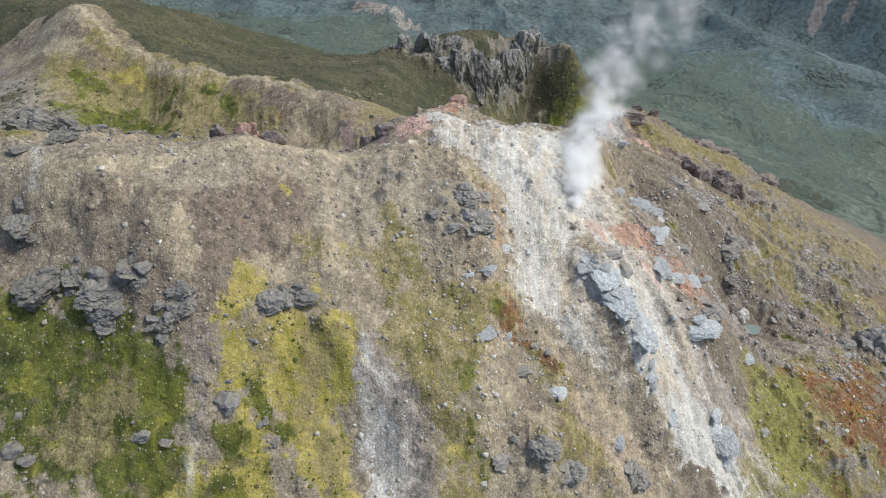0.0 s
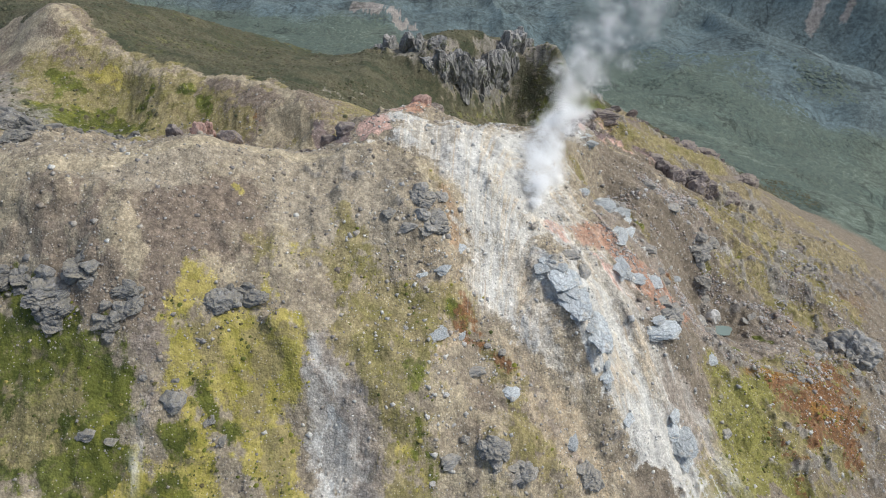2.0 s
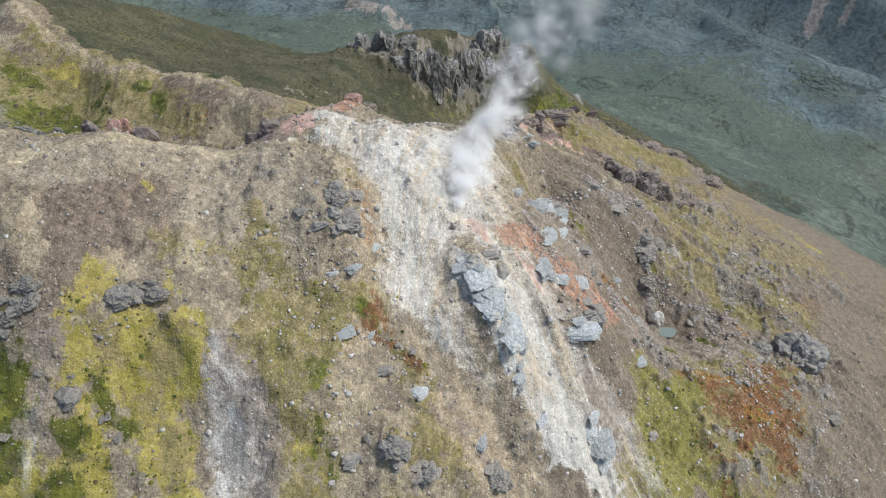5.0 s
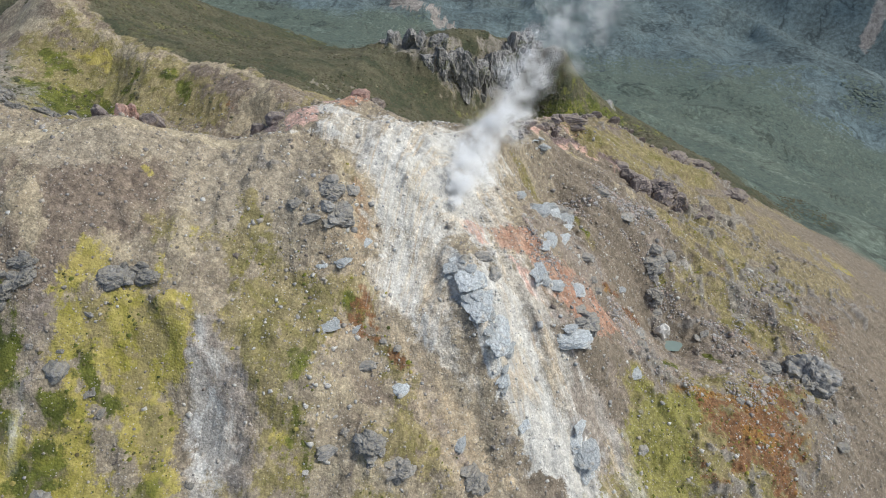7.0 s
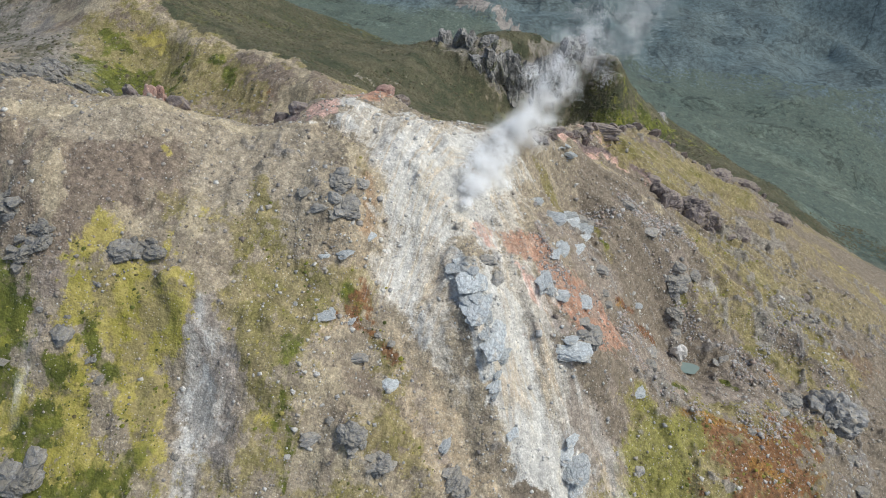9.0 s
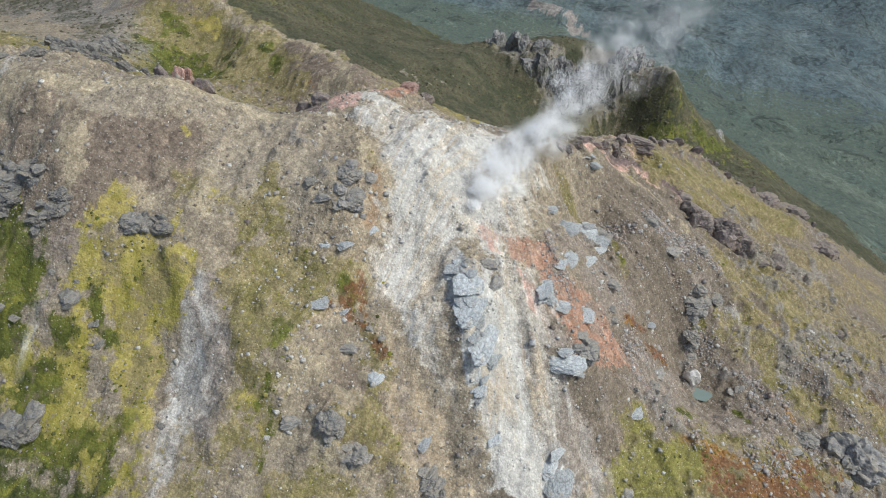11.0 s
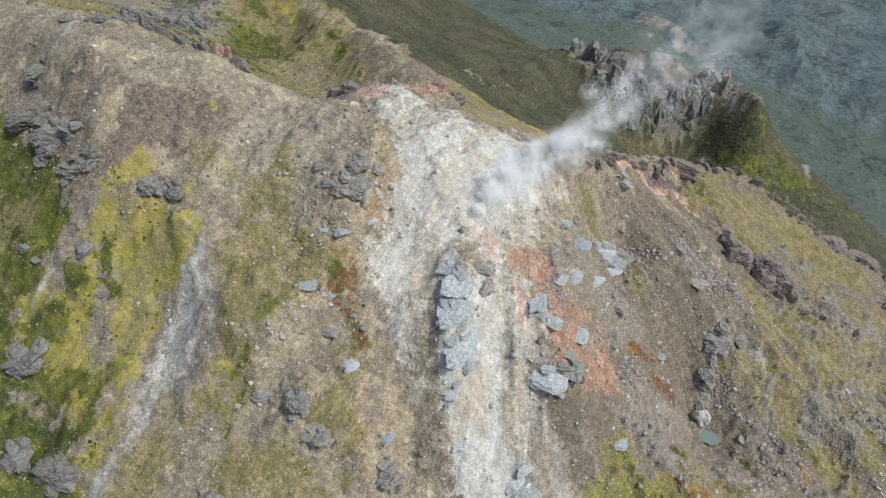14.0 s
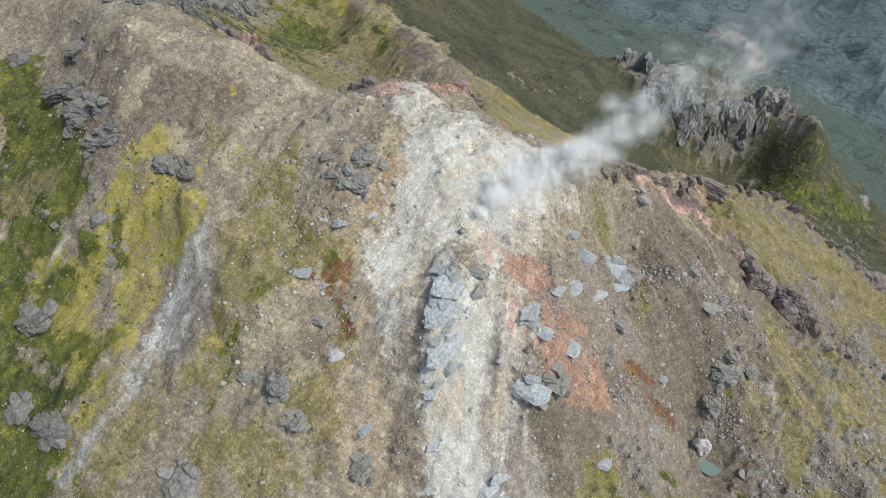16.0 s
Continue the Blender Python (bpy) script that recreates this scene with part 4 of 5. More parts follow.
    ZONES["shrub"] = np.maximum(0.55 * ZONES["shrub"], step_up(py - edge + fbm(px, py, 9, 3, 71) * 5, 0, 6) * (1 - 0.7 * ZONES["rocky"]) * (1 - 0.45 * ZONES["green"]) * (1 - 0.8 * ZONES["moss"]))
    inside = step_up(py - np.interp(px, (-210, -68, -46, -24, -8, 0), (62, 92, 96, 108, 126, 140)), 4, 14) * (1 - step_up(px, -12, 0)) * (1 - step_up(-px, 112, 125))
    ZONES["olive"] = np.maximum(ZONES["olive"], 0.85 * inside * (1 - ZONES["tan"]) * (1 - 0.85 * ZONES["brown"]))
    ZONES["green"] = np.maximum(ZONES["green"], 0.32 * inside * (1 - 0.8 * ZONES["tan"]) * (1 - ZONES["brown"]) * (1 - step_up(px, -78, -58)) * step_up(fbm(px, py, 16, 3, 73), -0.4, 0.4))
    # the farthest ground, where the haze colour is strongest
    ZONES["upland_haze"] = step_up(py + 0.2 * px + 40 * fbm(px, py, 120, 3, 77), 780, 960)
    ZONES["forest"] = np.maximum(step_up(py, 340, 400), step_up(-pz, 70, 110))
    return ZONES


GROUND_ZONES = dict(lay_zones(MX, MY, MZ))
_e, _turn = step_up(MX, -15, 30), np.arctan2(MY - 150, MX - 5)
GROUND_ZONES["across"] = (MX + 0.12 * MY) * (1 - _e) + _turn * 75 * _e
GROUND_ZONES["along"] = MY * (1 - _e) + np.hypot(MX - 5, MY - 150) * _e
_f = step_up(np.hypot(MX - 20, MY - 90), 130, 260)
GROUND_ZONES["across"] = GROUND_ZONES["across"] * (1 - _f) + MX * _f
GROUND_ZONES["along"] = GROUND_ZONES["along"] * (1 - _f) + 5 * MY * _f
ground_mesh = bpy.data.meshes.new("ground")
_nx, _ny = len(GX), len(GY)
_i = (np.arange(_nx - 1)[None, :] + np.arange(_ny - 1)[:, None] * _nx).ravel()
_q = np.c_[_i, _i + 1, _i + 1 + _nx, _i + _nx].ravel()
ground_mesh.vertices.add(len(MX))
ground_mesh.vertices.foreach_set("co", np.c_[MX, MY, MZ].ravel().astype(np.float32))
ground_mesh.loops.add(len(_q))
ground_mesh.loops.foreach_set("vertex_index", _q.astype(np.int32))
ground_mesh.polygons.add(len(_i))
ground_mesh.polygons.foreach_set("loop_start", np.arange(0, len(_q), 4, dtype=np.int32))
ground_mesh.polygons.foreach_set("use_smooth", np.ones(len(_i), bool))
ground_mesh.update(calc_edges=True)
for _name, _v in GROUND_ZONES.items():
    ground_mesh.attributes.new(_name, "FLOAT", "POINT").data.foreach_set("value", _v.astype(np.float32))
ground_mesh.materials.append(GROUND)
ground = tagged(new("ground", ground_mesh), "bare volcanic ridge of tan scree, white altered rock and moss", "ground", kind="structure")


# ---- rocks ----
def part(name, bm, material, parent=None, label=""):
    """Links a bmesh as one mesh object, under a thing where one is given."""
    mesh = bpy.data.meshes.new(name)
    bm.to_mesh(mesh)
    bm.free()
    mesh.materials.append(material)
    ob = new(name, mesh)
    ob.parent = parent
    return tagged(ob, label) if label else ob


def rock_shape(seed, detail, facets=12, rough=0.16, tall=1.0, boxy=0.25):
    """A lump cut by facets and broken by fractures, about 2 across."""
    rng = random.Random(seed)
    bm = bmesh.new()
    bmesh.ops.create_icosphere(bm, subdivisions=detail, radius=1.0)
    cuts = []
    for _ in range(facets):
        v = Vector((rng.gauss(0, 1), rng.gauss(0, 1), rng.gauss(0.25, 0.8))).normalized()
        if tall != 1.0:
            v = Vector((v.x, v.y, 0.0)).normalized()
        cuts.append((v, rng.uniform(0.55, 0.92)))
    shift = Vector((seed * 3.1, seed * 1.7, seed * 2.3))
    for v in bm.verts:
        p = v.co.copy()
        p *= max(abs(p.x), abs(p.y), abs(p.z)) ** -boxy
        for way, far in cuts:
            d = p.dot(way) - far
            if d > 0:
                p -= way * d * 0.95
        q = Vector((p.x, p.y, p.z / tall))
        crack = abs(noise.noise(q * 1.7 + shift))
        split = abs(noise.noise(q * 4.1 - shift))
        out = Vector((p.x, p.y, p.z * (1.0 if tall == 1.0 else 0.15))).normalized()
        p += out * (rough * noise.fractal(q * 2.6 + shift, 0.7, 2.1, 5) - rough * 1.3 * max(0.0, 0.16 - crack) / 0.16 - rough * 0.6 * max(0.0, 0.14 - split) / 0.14)
        v.co = p
    return bm


def shape_mesh(name, *args, **more):
    bm = rock_shape(*args, **more)
    mesh = bpy.data.meshes.new(name)
    bm.to_mesh(mesh)
    bm.free()
    mesh.polygons.foreach_set("use_smooth", np.zeros(len(mesh.polygons), bool))
    return mesh


SHAPES = {}


def rock_mesh(kind, big, k):
    if (kind, big, k) not in SHAPES:
        mesh = shape_mesh(kind + "_rock", k + 1, 5 if big else 3, 13, (0.08 if kind == "blue" else 0.11) if big else 0.1, boxy=0.25)
        mesh.materials.append(ROCKS[kind])
        SHAPES[kind, big, k] = mesh
    return SHAPES[kind, big, k]


ROCK_WORDS = {
    "dark": "dark grey lava boulder bedded in moss and scree",
    "grey": "mid grey lava boulder lying on brown scree",
    "blue": "pale blue-grey altered lava block in white debris",
    "pale": "single pale cream stone lying on the slope",
    "rose": "rose-pink and red altered lava crag on the rim",
    "crag": "purplish brown lava crag standing on the ridge",
}
rock_rng = random.Random(7)
BEDS = []


def ground_at(x, y):
    i, j = np.searchsorted(GX, x) - 1, np.searchsorted(GY, y) - 1
    return float(MZ[j * _nx + i])


def boulder(kind, x, y, wide, deep, rise=0.0):
    """One boulder, wide across and deep down the slope, bedded in the ground; a large one is an outcrop of several blocks."""
    big = wide > 4.2 or deep > 4.2
    rise = rise or ((0.075 * min(wide, deep) + 0.03 * max(wide, deep)) if kind == "blue" else (0.17 * min(wide, deep) + 0.05 * max(wide, deep)))
    z, grow = ground_at(x, y), 0.68 if kind == "blue" else 0.62
    name = "crag" if kind in ("crag", "rose") else "outcrop" if big else "boulder"
    tip = 5 if kind == "blue" else 12
    BEDS.append((x, y, wide, deep, kind))

    def block(px, py, pz, w, d, h, fine):
        ob = new(name, rock_mesh(kind, fine, rock_rng.randrange(4)))
        ob.matrix_world = pose(px, py, pz, rock_rng.uniform(-tip, tip), rock_rng.uniform(-tip, tip), rock_rng.choice((0, 180)) + rock_rng.uniform(-25, 25)) @ Matrix.Diagonal((w, d, h, 1))
        return ob

    if not big:
        ob = block(x, y, z + rise * 0.05, wide * grow, deep * grow, rise * 1.2, False)
    else:
        ob = new(name)
        ob.location = (x, y, z)
        for k in range(5):
            a, r = k * 1.57 + rock_rng.uniform(-0.5, 0.5), 0.0 if k == 0 else rock_rng.uniform(0.26, 0.44)
            px, py, f = x + r * wide * math.cos(a), y + r * deep * math.sin(a), 1.0 if k == 0 else rock_rng.uniform(0.36, 0.62)
            b = block(px, py, ground_at(px, py) + rise * 0.05, wide * grow * f, deep * grow * f, rise * 1.2 * (1 if k == 0 else rock_rng.uniform(0.5, 0.85)), k == 0)
            b.name = "main_block" if k == 0 else "side_block"
            b.matrix_world, b.parent = Matrix.Translation((-x, -y, -z)) @ b.matrix_world, ob
    size = "large " if big else "small " if max(wide, deep) < 2 else ""
    group = {"blue": "blocks in the white debris", "crag": "crags of the ridge", "rose": "crags of the ridge"}.get(kind, "boulders on the slope")
    return tagged(ob, size + ROCK_WORDS[kind], "crag" if name == "crag" else "rock", group)


boulder("dark", -63.2, 68, 8.0, 6.7)
boulder("dark", -53.1, 66.5, 6.6, 6.6)
boulder("dark", -51.3, 64.1, 5.2, 5.2)
boulder("dark", -51.6, 62, 3.9, 2.6)
boulder("dark", -47.5, 68.8, 5.7, 5.2)
boulder("dark", -68.6, 77.9, 5.0, 7.3)
boulder("dark", -65.6, 75.5, 2.7, 2.3)
boulder("dark", -42.6, 62.1, 4.3, 4.7)
boulder("dark", -39.6, 63.7, 3.9, 4.3)
boulder("dark", -40.4, 65.9, 4.3, 2.8)
boulder("dark", -26.3, 67.2, 4.6, 4.9)
boulder("dark", -22.6, 68.3, 5.2, 3.6)
boulder("dark", -32.8, 53.2, 3.9, 4.1)
boulder("dark", -44.6, 48.6, 3.2, 2.7)
boulder("dark", -41, 48.2, 2.1, 2.5)
boulder("dark", -62.8, 46.1, 3.5, 2.8)
boulder("dark", -60.2, 45.1, 2.9, 2.0)
boulder("dark", -63, 51.2, 2.0, 1.3)
boulder("dark", -27.5, 51.8, 1.9, 2.6)
boulder("dark", -25.5, 49.6, 1.5, 2.1)
boulder("dark", -29.3, 61.2, 2.3, 1.2)
boulder("dark", -32.5, 55.8, 1.2, 1.4)
boulder("dark", -58.2, 69, 3.5, 4.4)
boulder("grey", 4.2, 89.8, 4.3, 4.9)
boulder("grey", 7.5, 91.6, 2.5, 3.1)
boulder("grey", 6.16, 85.1, 5.8, 5.8)
boulder("grey", 2, 83.4, 3.2, 2.6)
boulder("dark", -1.4, 85.7, 2.6, 2.6)
boulder("blue", 8, 78.6, 2.6, 3.6)
boulder("blue", 11.1, 83.4, 2.2, 2.0)
boulder("blue", 4.3, 77.5, 1.8, 1.8)
boulder("blue", 7.4, 67.8, 3.3, 2.7)
boulder("blue", 11.1, 69.3, 1.9, 1.7)
boulder("blue", 19.8, 62, 2.5, 3.0)
boulder("grey", 13.5, 64.5, 3.6, 2.9)
boulder("grey", 18.4, 68.6, 1.4, 2.1)
boulder("grey", 16, 69.1, 1.1, 1.5)
boulder("grey", 9.4, 50.2, 3.7, 2.8)
boulder("grey", 16.2, 51.3, 4.7, 4.2)
boulder("grey", 21.3, 49.5, 4.3, 4.1)
boulder("grey", 12.1, 53.3, 2.0, 1.6)
boulder("grey", 16.5, 48.9, 1.8, 1.6)
boulder("grey", 33, 52.4, 3.1, 4.4)
boulder("grey", -37, 55.8, 1.2, 1.9)
boulder("pale", 8.6, 58.2, 1.0, 1.0)
boulder("pale", 6.5, 46.8, 1.1, 1.1)
boulder("pale", 5.7, 54.7, 0.8, 0.8)
boulder("pale", 1.8, 68.2, 0.8, 0.8)
boulder("blue", 27.4, 84.7, 4.0, 4.4)
boulder("blue", 30.6, 81.7, 4.4, 6.4)
boulder("blue", 32.3, 77.4, 5.2, 7.4)
boulder("blue", 35.9, 73.3, 4.8, 8.0)
boulder("blue", 38.8, 73.4, 1.4, 2.0)
boulder("blue", 43.8, 89.7, 2.8, 5.1)
boulder("blue", 46.7, 89.1, 4.6, 3.1)
boulder("blue", 45.1, 97.6, 2.3, 3.0)
boulder("blue", 50.2, 79, 6.5, 4.3)
boulder("blue", 53.9, 63.7, 4.7, 8.0)
boulder("blue", 37.6, 67.5, 1.8, 4.6)
boulder("blue", 41.8, 62.6, 2.2, 3.7)
boulder("blue", 30.5, 56.9, 1.9, 3.9)
boulder("blue", 47.5, 121.6, 4.8, 4.8)
boulder("blue", 50.6, 117.2, 5.3, 6.4)
boulder("blue", 45.3, 137.6, 4.8, 2.0)
boulder("blue", 67.3, 112.1, 1.9, 2.2)
boulder("grey", 32.6, 88, 3.2, 3.4)
boulder("grey", 35, 84.8, 2.3, 4.2)
boulder("grey", 52.3, 85.5, 2.7, 2.4)
boulder("grey", 54, 83.4, 4.6, 4.6)
boulder("grey", 77.8, 125.2, 6.5, 5.9)
boulder("grey", 82.9, 129.4, 3.3, 3.9)
boulder("grey", 78.4, 120.1, 3.8, 6.5)
boulder("grey", 90.8, 112.8, 2.0, 3.2)
boulder("grey", 68, 70.2, 2.3, 3.4)
boulder("grey", 109.2, 106.9, 4.8, 3.7)
boulder("pale", 80.8, 112.6, 4.2, 4.2, 3.0)
boulder("grey", 121.5, 108.8, 13, 11, 5.2)
boulder("dark", 126.9, 91.7, 4.2, 3.4)
boulder("crag", 74.9, 151.3, 7.7, 8.3, 3.6)
boulder("crag", 81.8, 153.2, 10.2, 6.9, 4.2)
boulder("crag", 88.3, 154.6, 7.0, 6.7, 3.4)
boulder("crag", 70.5, 155, 4.2, 3.2)
boulder("crag", 100.9, 159.3, 5.5, 4.5)
boulder("crag", 55.1, 164, 9.8, 4.6)
boulder("crag", 117.5, 224.9, 12.0, 7.4)
boulder("crag", 125.5, 198.3, 9.3, 8.4)
boulder("crag", 104, 214, 8.9, 8.9)
boulder("dark", -25.1, 22.8, 6.4, 5.3)
boulder("dark", -15.9, 24.1, 8.0, 5.0)
boulder("dark", -33.1, 35.1, 6.6, 7.5)
boulder("dark", -83.4, 70.3, 5.6, 5.1)
boulder("dark", -10.6, 42.2, 1.4, 1.4)
boulder("grey", 10.4, 31.6, 7.7, 6.1)
boulder("grey", 34.2, 52.3, 3.5, 4.5)
boulder("dark", -65.5, 93.7, 5.9, 3.6)
boulder("dark", -63.8, 97.5, 6.1, 3.1)
boulder("dark", -67.5, 92.6, 2.6, 3.0)
boulder("dark", -71.7, 89.9, 3.8, 2.9)
boulder("rose", -36, 99, 4.5, 2.4, 2.4)
boulder("crag", -31.1, 98.5, 4.0, 2.4, 2.0)
boulder("crag", -41, 98.5, 3.0, 2.4, 2.0)
boulder("crag", -20, 108.5, 4.0, 2.2, 1.6)
boulder("crag", -15.5, 109, 3.4, 2.2, 1.8)
boulder("crag", 6, 126, 3.6, 3.4, 1.6)
boulder("rose", 3, 123.6, 4.0, 3.2, 1.3)
boulder("crag", -11.5, 110.5, 4.0, 3.6, 1.8)

# small outcrops breaking through the east slope
for kind, x, y, wide, deep in (
        ("grey", 82.5, 129.6, 3.0, 3.6), ("grey", 92.7, 113.9, 2.3, 3.4), ("crag", 120.3, 146.2, 2.6, 3.4), ("blue", 52.3, 91.6, 3.2, 4.2),
        ("crag", 114.5, 134.4, 2.6, 3.0), ("crag", 140.3, 137.5, 2.4, 2.4), ("grey", 96.8, 110.6, 1.9, 2.2), ("grey", 76.3, 136.2, 2.8, 2.2),
        ("blue", 66.1, 83.3, 3.0, 3.6), ("grey", 69.6, 92.6, 2.6, 3.4), ("grey", 94.9, 89.5, 2.2, 1.9), ("grey", 105.3, 100.3, 3.0, 2.4),
        ("grey", 119.3, 101, 2.6, 2.2), ("dark", 124.5, 97.5, 3.6, 3.0), ("grey", 56.2, 108, 3.4, 3.4), ("grey", 57, 100.6, 2.3, 2.3),
        ("blue", 44.2, 110.8, 4.1, 4.1), ("blue", 46.5, 102.4, 2.4, 4.4), ("blue", 50.3, 107.3, 2.2, 3.6), ("grey", 58.1, 98.2, 1.9, 2.0),
        ("grey", 51.8, 122.9, 4.1, 4.8), ("grey", 62.2, 133.9, 4.0, 3.0), ("grey", 70.9, 100.3, 3.0, 4.0), ("grey", 68.8, 130, 4.0, 3.6),
        ("crag", 103, 163.3, 3.8, 5.2), ("grey", 79.8, 117.5, 2.6, 4.0), ("crag", 96.3, 154, 3.2, 2.6), ("grey", 103, 121.5, 2.1, 2.1), ("blue", 39.5, 113.5, 2.6, 2.4)):
    boulder(kind, x, y, wide, deep)

# dark crags behind the rim
for x, y, wide, deep, rise in ((-76, 111, 7, 5, 2.6), (-68, 108, 6, 4, 2.2), (-61, 109, 6, 4, 2.2), (-84, 113, 6, 4, 2.2), (-91, 119, 8, 5, 2.6), (-53, 105, 5, 3, 1.8), (-105, 138, 8, 6, 2.6), (-112, 150, 9, 7, 3), (-119, 161, 9, 6, 3), (-98, 128, 5, 4, 2)):
    boulder("dark", x, y, wide, deep, rise)

# teeth of rock along the skyline of the east ridge
for k in range(34):
    f = k / 33 * 5
    i = min(int(f), 4)
    a, b = ((38, 131), (50, 157), (53, 168), (64, 194), (94, 208), (134, 227))[i:i + 2]
    x, y = a[0] + (b[0] - a[0]) * (f - i) + rock_rng.uniform(-1.5, 1.5), a[1] + (b[1] - a[1]) * (f - i) + rock_rng.uniform(-2, 1.5)
    boulder("crag", round(x, 1), round(y, 1), rock_rng.uniform(1.6, 4.2), rock_rng.uniform(1.4, 3.2), rock_rng.uniform(0.7, 1.9))


# ---- the far cliff: a wall of lava columns ----
cliff = tagged(new("rock_cliff"), "dark grey lava cliff of upright columns above green slopes", "cliff")
cliff.location = (8, 285, -25)
COLUMNS = []
for k in range(5):
    COLUMNS.append(shape_mesh("rock_column", 31 + k, 4, 11, 0.1, boxy=0.75))
    COLUMNS[-1].materials.append(ROCKS["cliff"])


def column(x, y, foot, top, wide, deep):
    """A jointed pillar of the cliff, broken into blocks one above the other."""
    z = top
    while z > foot:
        tall = wide * rock_rng.uniform(1.0, 1.9)
        ob = new("rock_column", rock_rng.choice(COLUMNS))
        ob.parent = cliff
        m = pose(x + rock_rng.uniform(-0.6, 0.6), y + rock_rng.uniform(-0.8, 0.8), z - tall / 2, rock_rng.uniform(-5, 5), rock_rng.uniform(-5, 5), rock_rng.uniform(0, 360)) @ Matrix.Diagonal((wide * 0.6, deep * 0.6, tall * 0.66, 1))
        ob.matrix_basis = Matrix.Translation(-Vector(cliff.location)) @ m
        z -= tall * 0.8


for k in range(22):
    f = k / 21
    x, y = 48 * f + rock_rng.uniform(-1, 1), 278 + 8 * f + 34 * f * f + rock_rng.uniform(-1.5, 1.5)
    top = -15 * f + 2.5 * math.sin(f * 9) + rock_rng.uniform(-2.5, 1.5) + (5 if f > 0.84 else 0)
    column(x, y, top - 44 - 8 * f, top, rock_rng.uniform(7, 11), rock_rng.uniform(7, 10))
    # a lower, broken block before it
    drop = rock_rng.uniform(6, 22)
    column(x + rock_rng.uniform(-1.5, 1.5), y - rock_rng.uniform(2.0, 4.0), top - 48 - 8 * f, top - drop, rock_rng.uniform(3.5, 6.5), rock_rng.uniform(4, 6))
for x, y, foot, top, wide in ((-24, 296, -22, -5, 9), (-18, 293, -18, -1, 9), (-10, 289, -14, 3, 8), (-3, 286, -12, 5, 8), (4, 284, -14, 5, 8), (52, 326, -46, -20, 9), (60, 322, -48, -28, 9), (66, 318, -50, -36, 8), (96, 330, -75, -58, 12)):
    column(x, y, foot - 14, top, wide, wide)


# ---- scattered stuff: stones, tufts, bushes, woods, steam ----
def scatter(name, label, category, material, centres, sizes, verts, faces, flat, jitter, seed):
    """Many small copies of a low shape, each turned and dented, in one mesh."""
    rng = np.random.default_rng(seed)
    n, k = len(centres), len(verts)
    v = np.repeat(np.array(verts, float)[None], n, 0) * (1 + rng.uniform(-jitter, jitter, (n, k, 3)))
    a = rng.uniform(0, 2 * np.pi, n)
    c, s = np.cos(a)[:, None], np.sin(a)[:, None]
    x, y, z = v[..., 0], v[..., 1], v[..., 2]
    wide = rng.uniform(0.75, 1.3, (n, 2))
    x, y = x * wide[:, :1], y * wide[:, 1:]
    tall = rng.uniform(*flat, n)[:, None]
    p = np.stack([c * x - s * y, s * x + c * y, z * tall], -1) * sizes[:, None, None] + centres[:, None, :]
    f = (np.array(faces)[None] + (np.arange(n) * k)[:, None, None]).reshape(-1, 3)
    mesh = bpy.data.meshes.new(name)
    mesh.vertices.add(n * k)
    mesh.vertices.foreach_set("co", p.ravel().astype(np.float32))
    mesh.loops.add(f.size)
    mesh.loops.foreach_set("vertex_index", f.ravel().astype(np.int32))
    mesh.polygons.add(len(f))
    mesh.polygons.foreach_set("loop_start", np.arange(0, f.size, 3, dtype=np.int32))
    mesh.update(calc_edges=True)
    mesh.materials.append(material)
    return tagged(new(name, mesh), label, category, kind="stuff")


BLOCK = [(x, y, z) for x in (-1, 1) for y in (-1, 1) for z in (-1, 1)]
BLOCK_FACES = [(0, 1, 3), (0, 3, 2), (4, 6, 7), (4, 7, 5), (0, 4, 5), (0, 5, 1), (2, 3, 7), (2, 7, 6), (0, 2, 6), (0, 6, 4), (1, 5, 7), (1, 7, 3)]
DOME = [(math.cos(k * math.pi / 3), math.sin(k * math.pi / 3), -0.25) for k in range(6)]
DOME += [(0.75 * math.cos((k + 0.5) * math.pi / 3), 0.75 * math.sin((k + 0.5) * math.pi / 3), 0.55) for k in range(6)] + [(0, 0, 1)]
DOME_FACES = [t for k in range(6) for t in ((k, (k + 1) % 6, 6 + k), ((k + 1) % 6, 6 + (k + 1) % 6, 6 + k), (6 + k, 6 + (k + 1) % 6, 12))]

CONE = [(math.cos(k * math.pi / 3), math.sin(k * math.pi / 3), -0.15) for k in range(6)] + [(0, 0, 0.5)]
CONE_FACES = [(k, (k + 1) % 6, 6) for k in range(6)]


def sheet(values, px, py):
    """A value of the ground's sheet at places in the plan."""
    i = np.clip(np.searchsorted(GX, px) - 1, 0, _nx - 2)
    j = np.clip(np.searchsorted(GY, py) - 1, 0, _ny - 2)
    u, v = (px - GX[i]) / (GX[i + 1] - GX[i]), (py - GY[j]) / (GY[j + 1] - GY[j])
    k = j * _nx + i
    return (values[k] * (1 - u) + values[k + 1] * u) * (1 - v) + (values[k + _nx] * (1 - u) + values[k + _nx + 1] * u) * v


def spread(count, x0, x1, y0, y1, seed, chance):
    """Random places in the plan, kept by a chance that depends on the zones; with their heights."""
    rng = np.random.default_rng(seed)
    px, py = rng.uniform(x0, x1, count), rng.uniform(y0, y1, count)
    pz = sheet(MZ, px, py)
    keep = rng.uniform(0, 1, count) < chance({k: sheet(v, px, py) for k, v in GROUND_ZONES.items()}, px, py, pz)
    return np.c_[px, py, pz][keep]


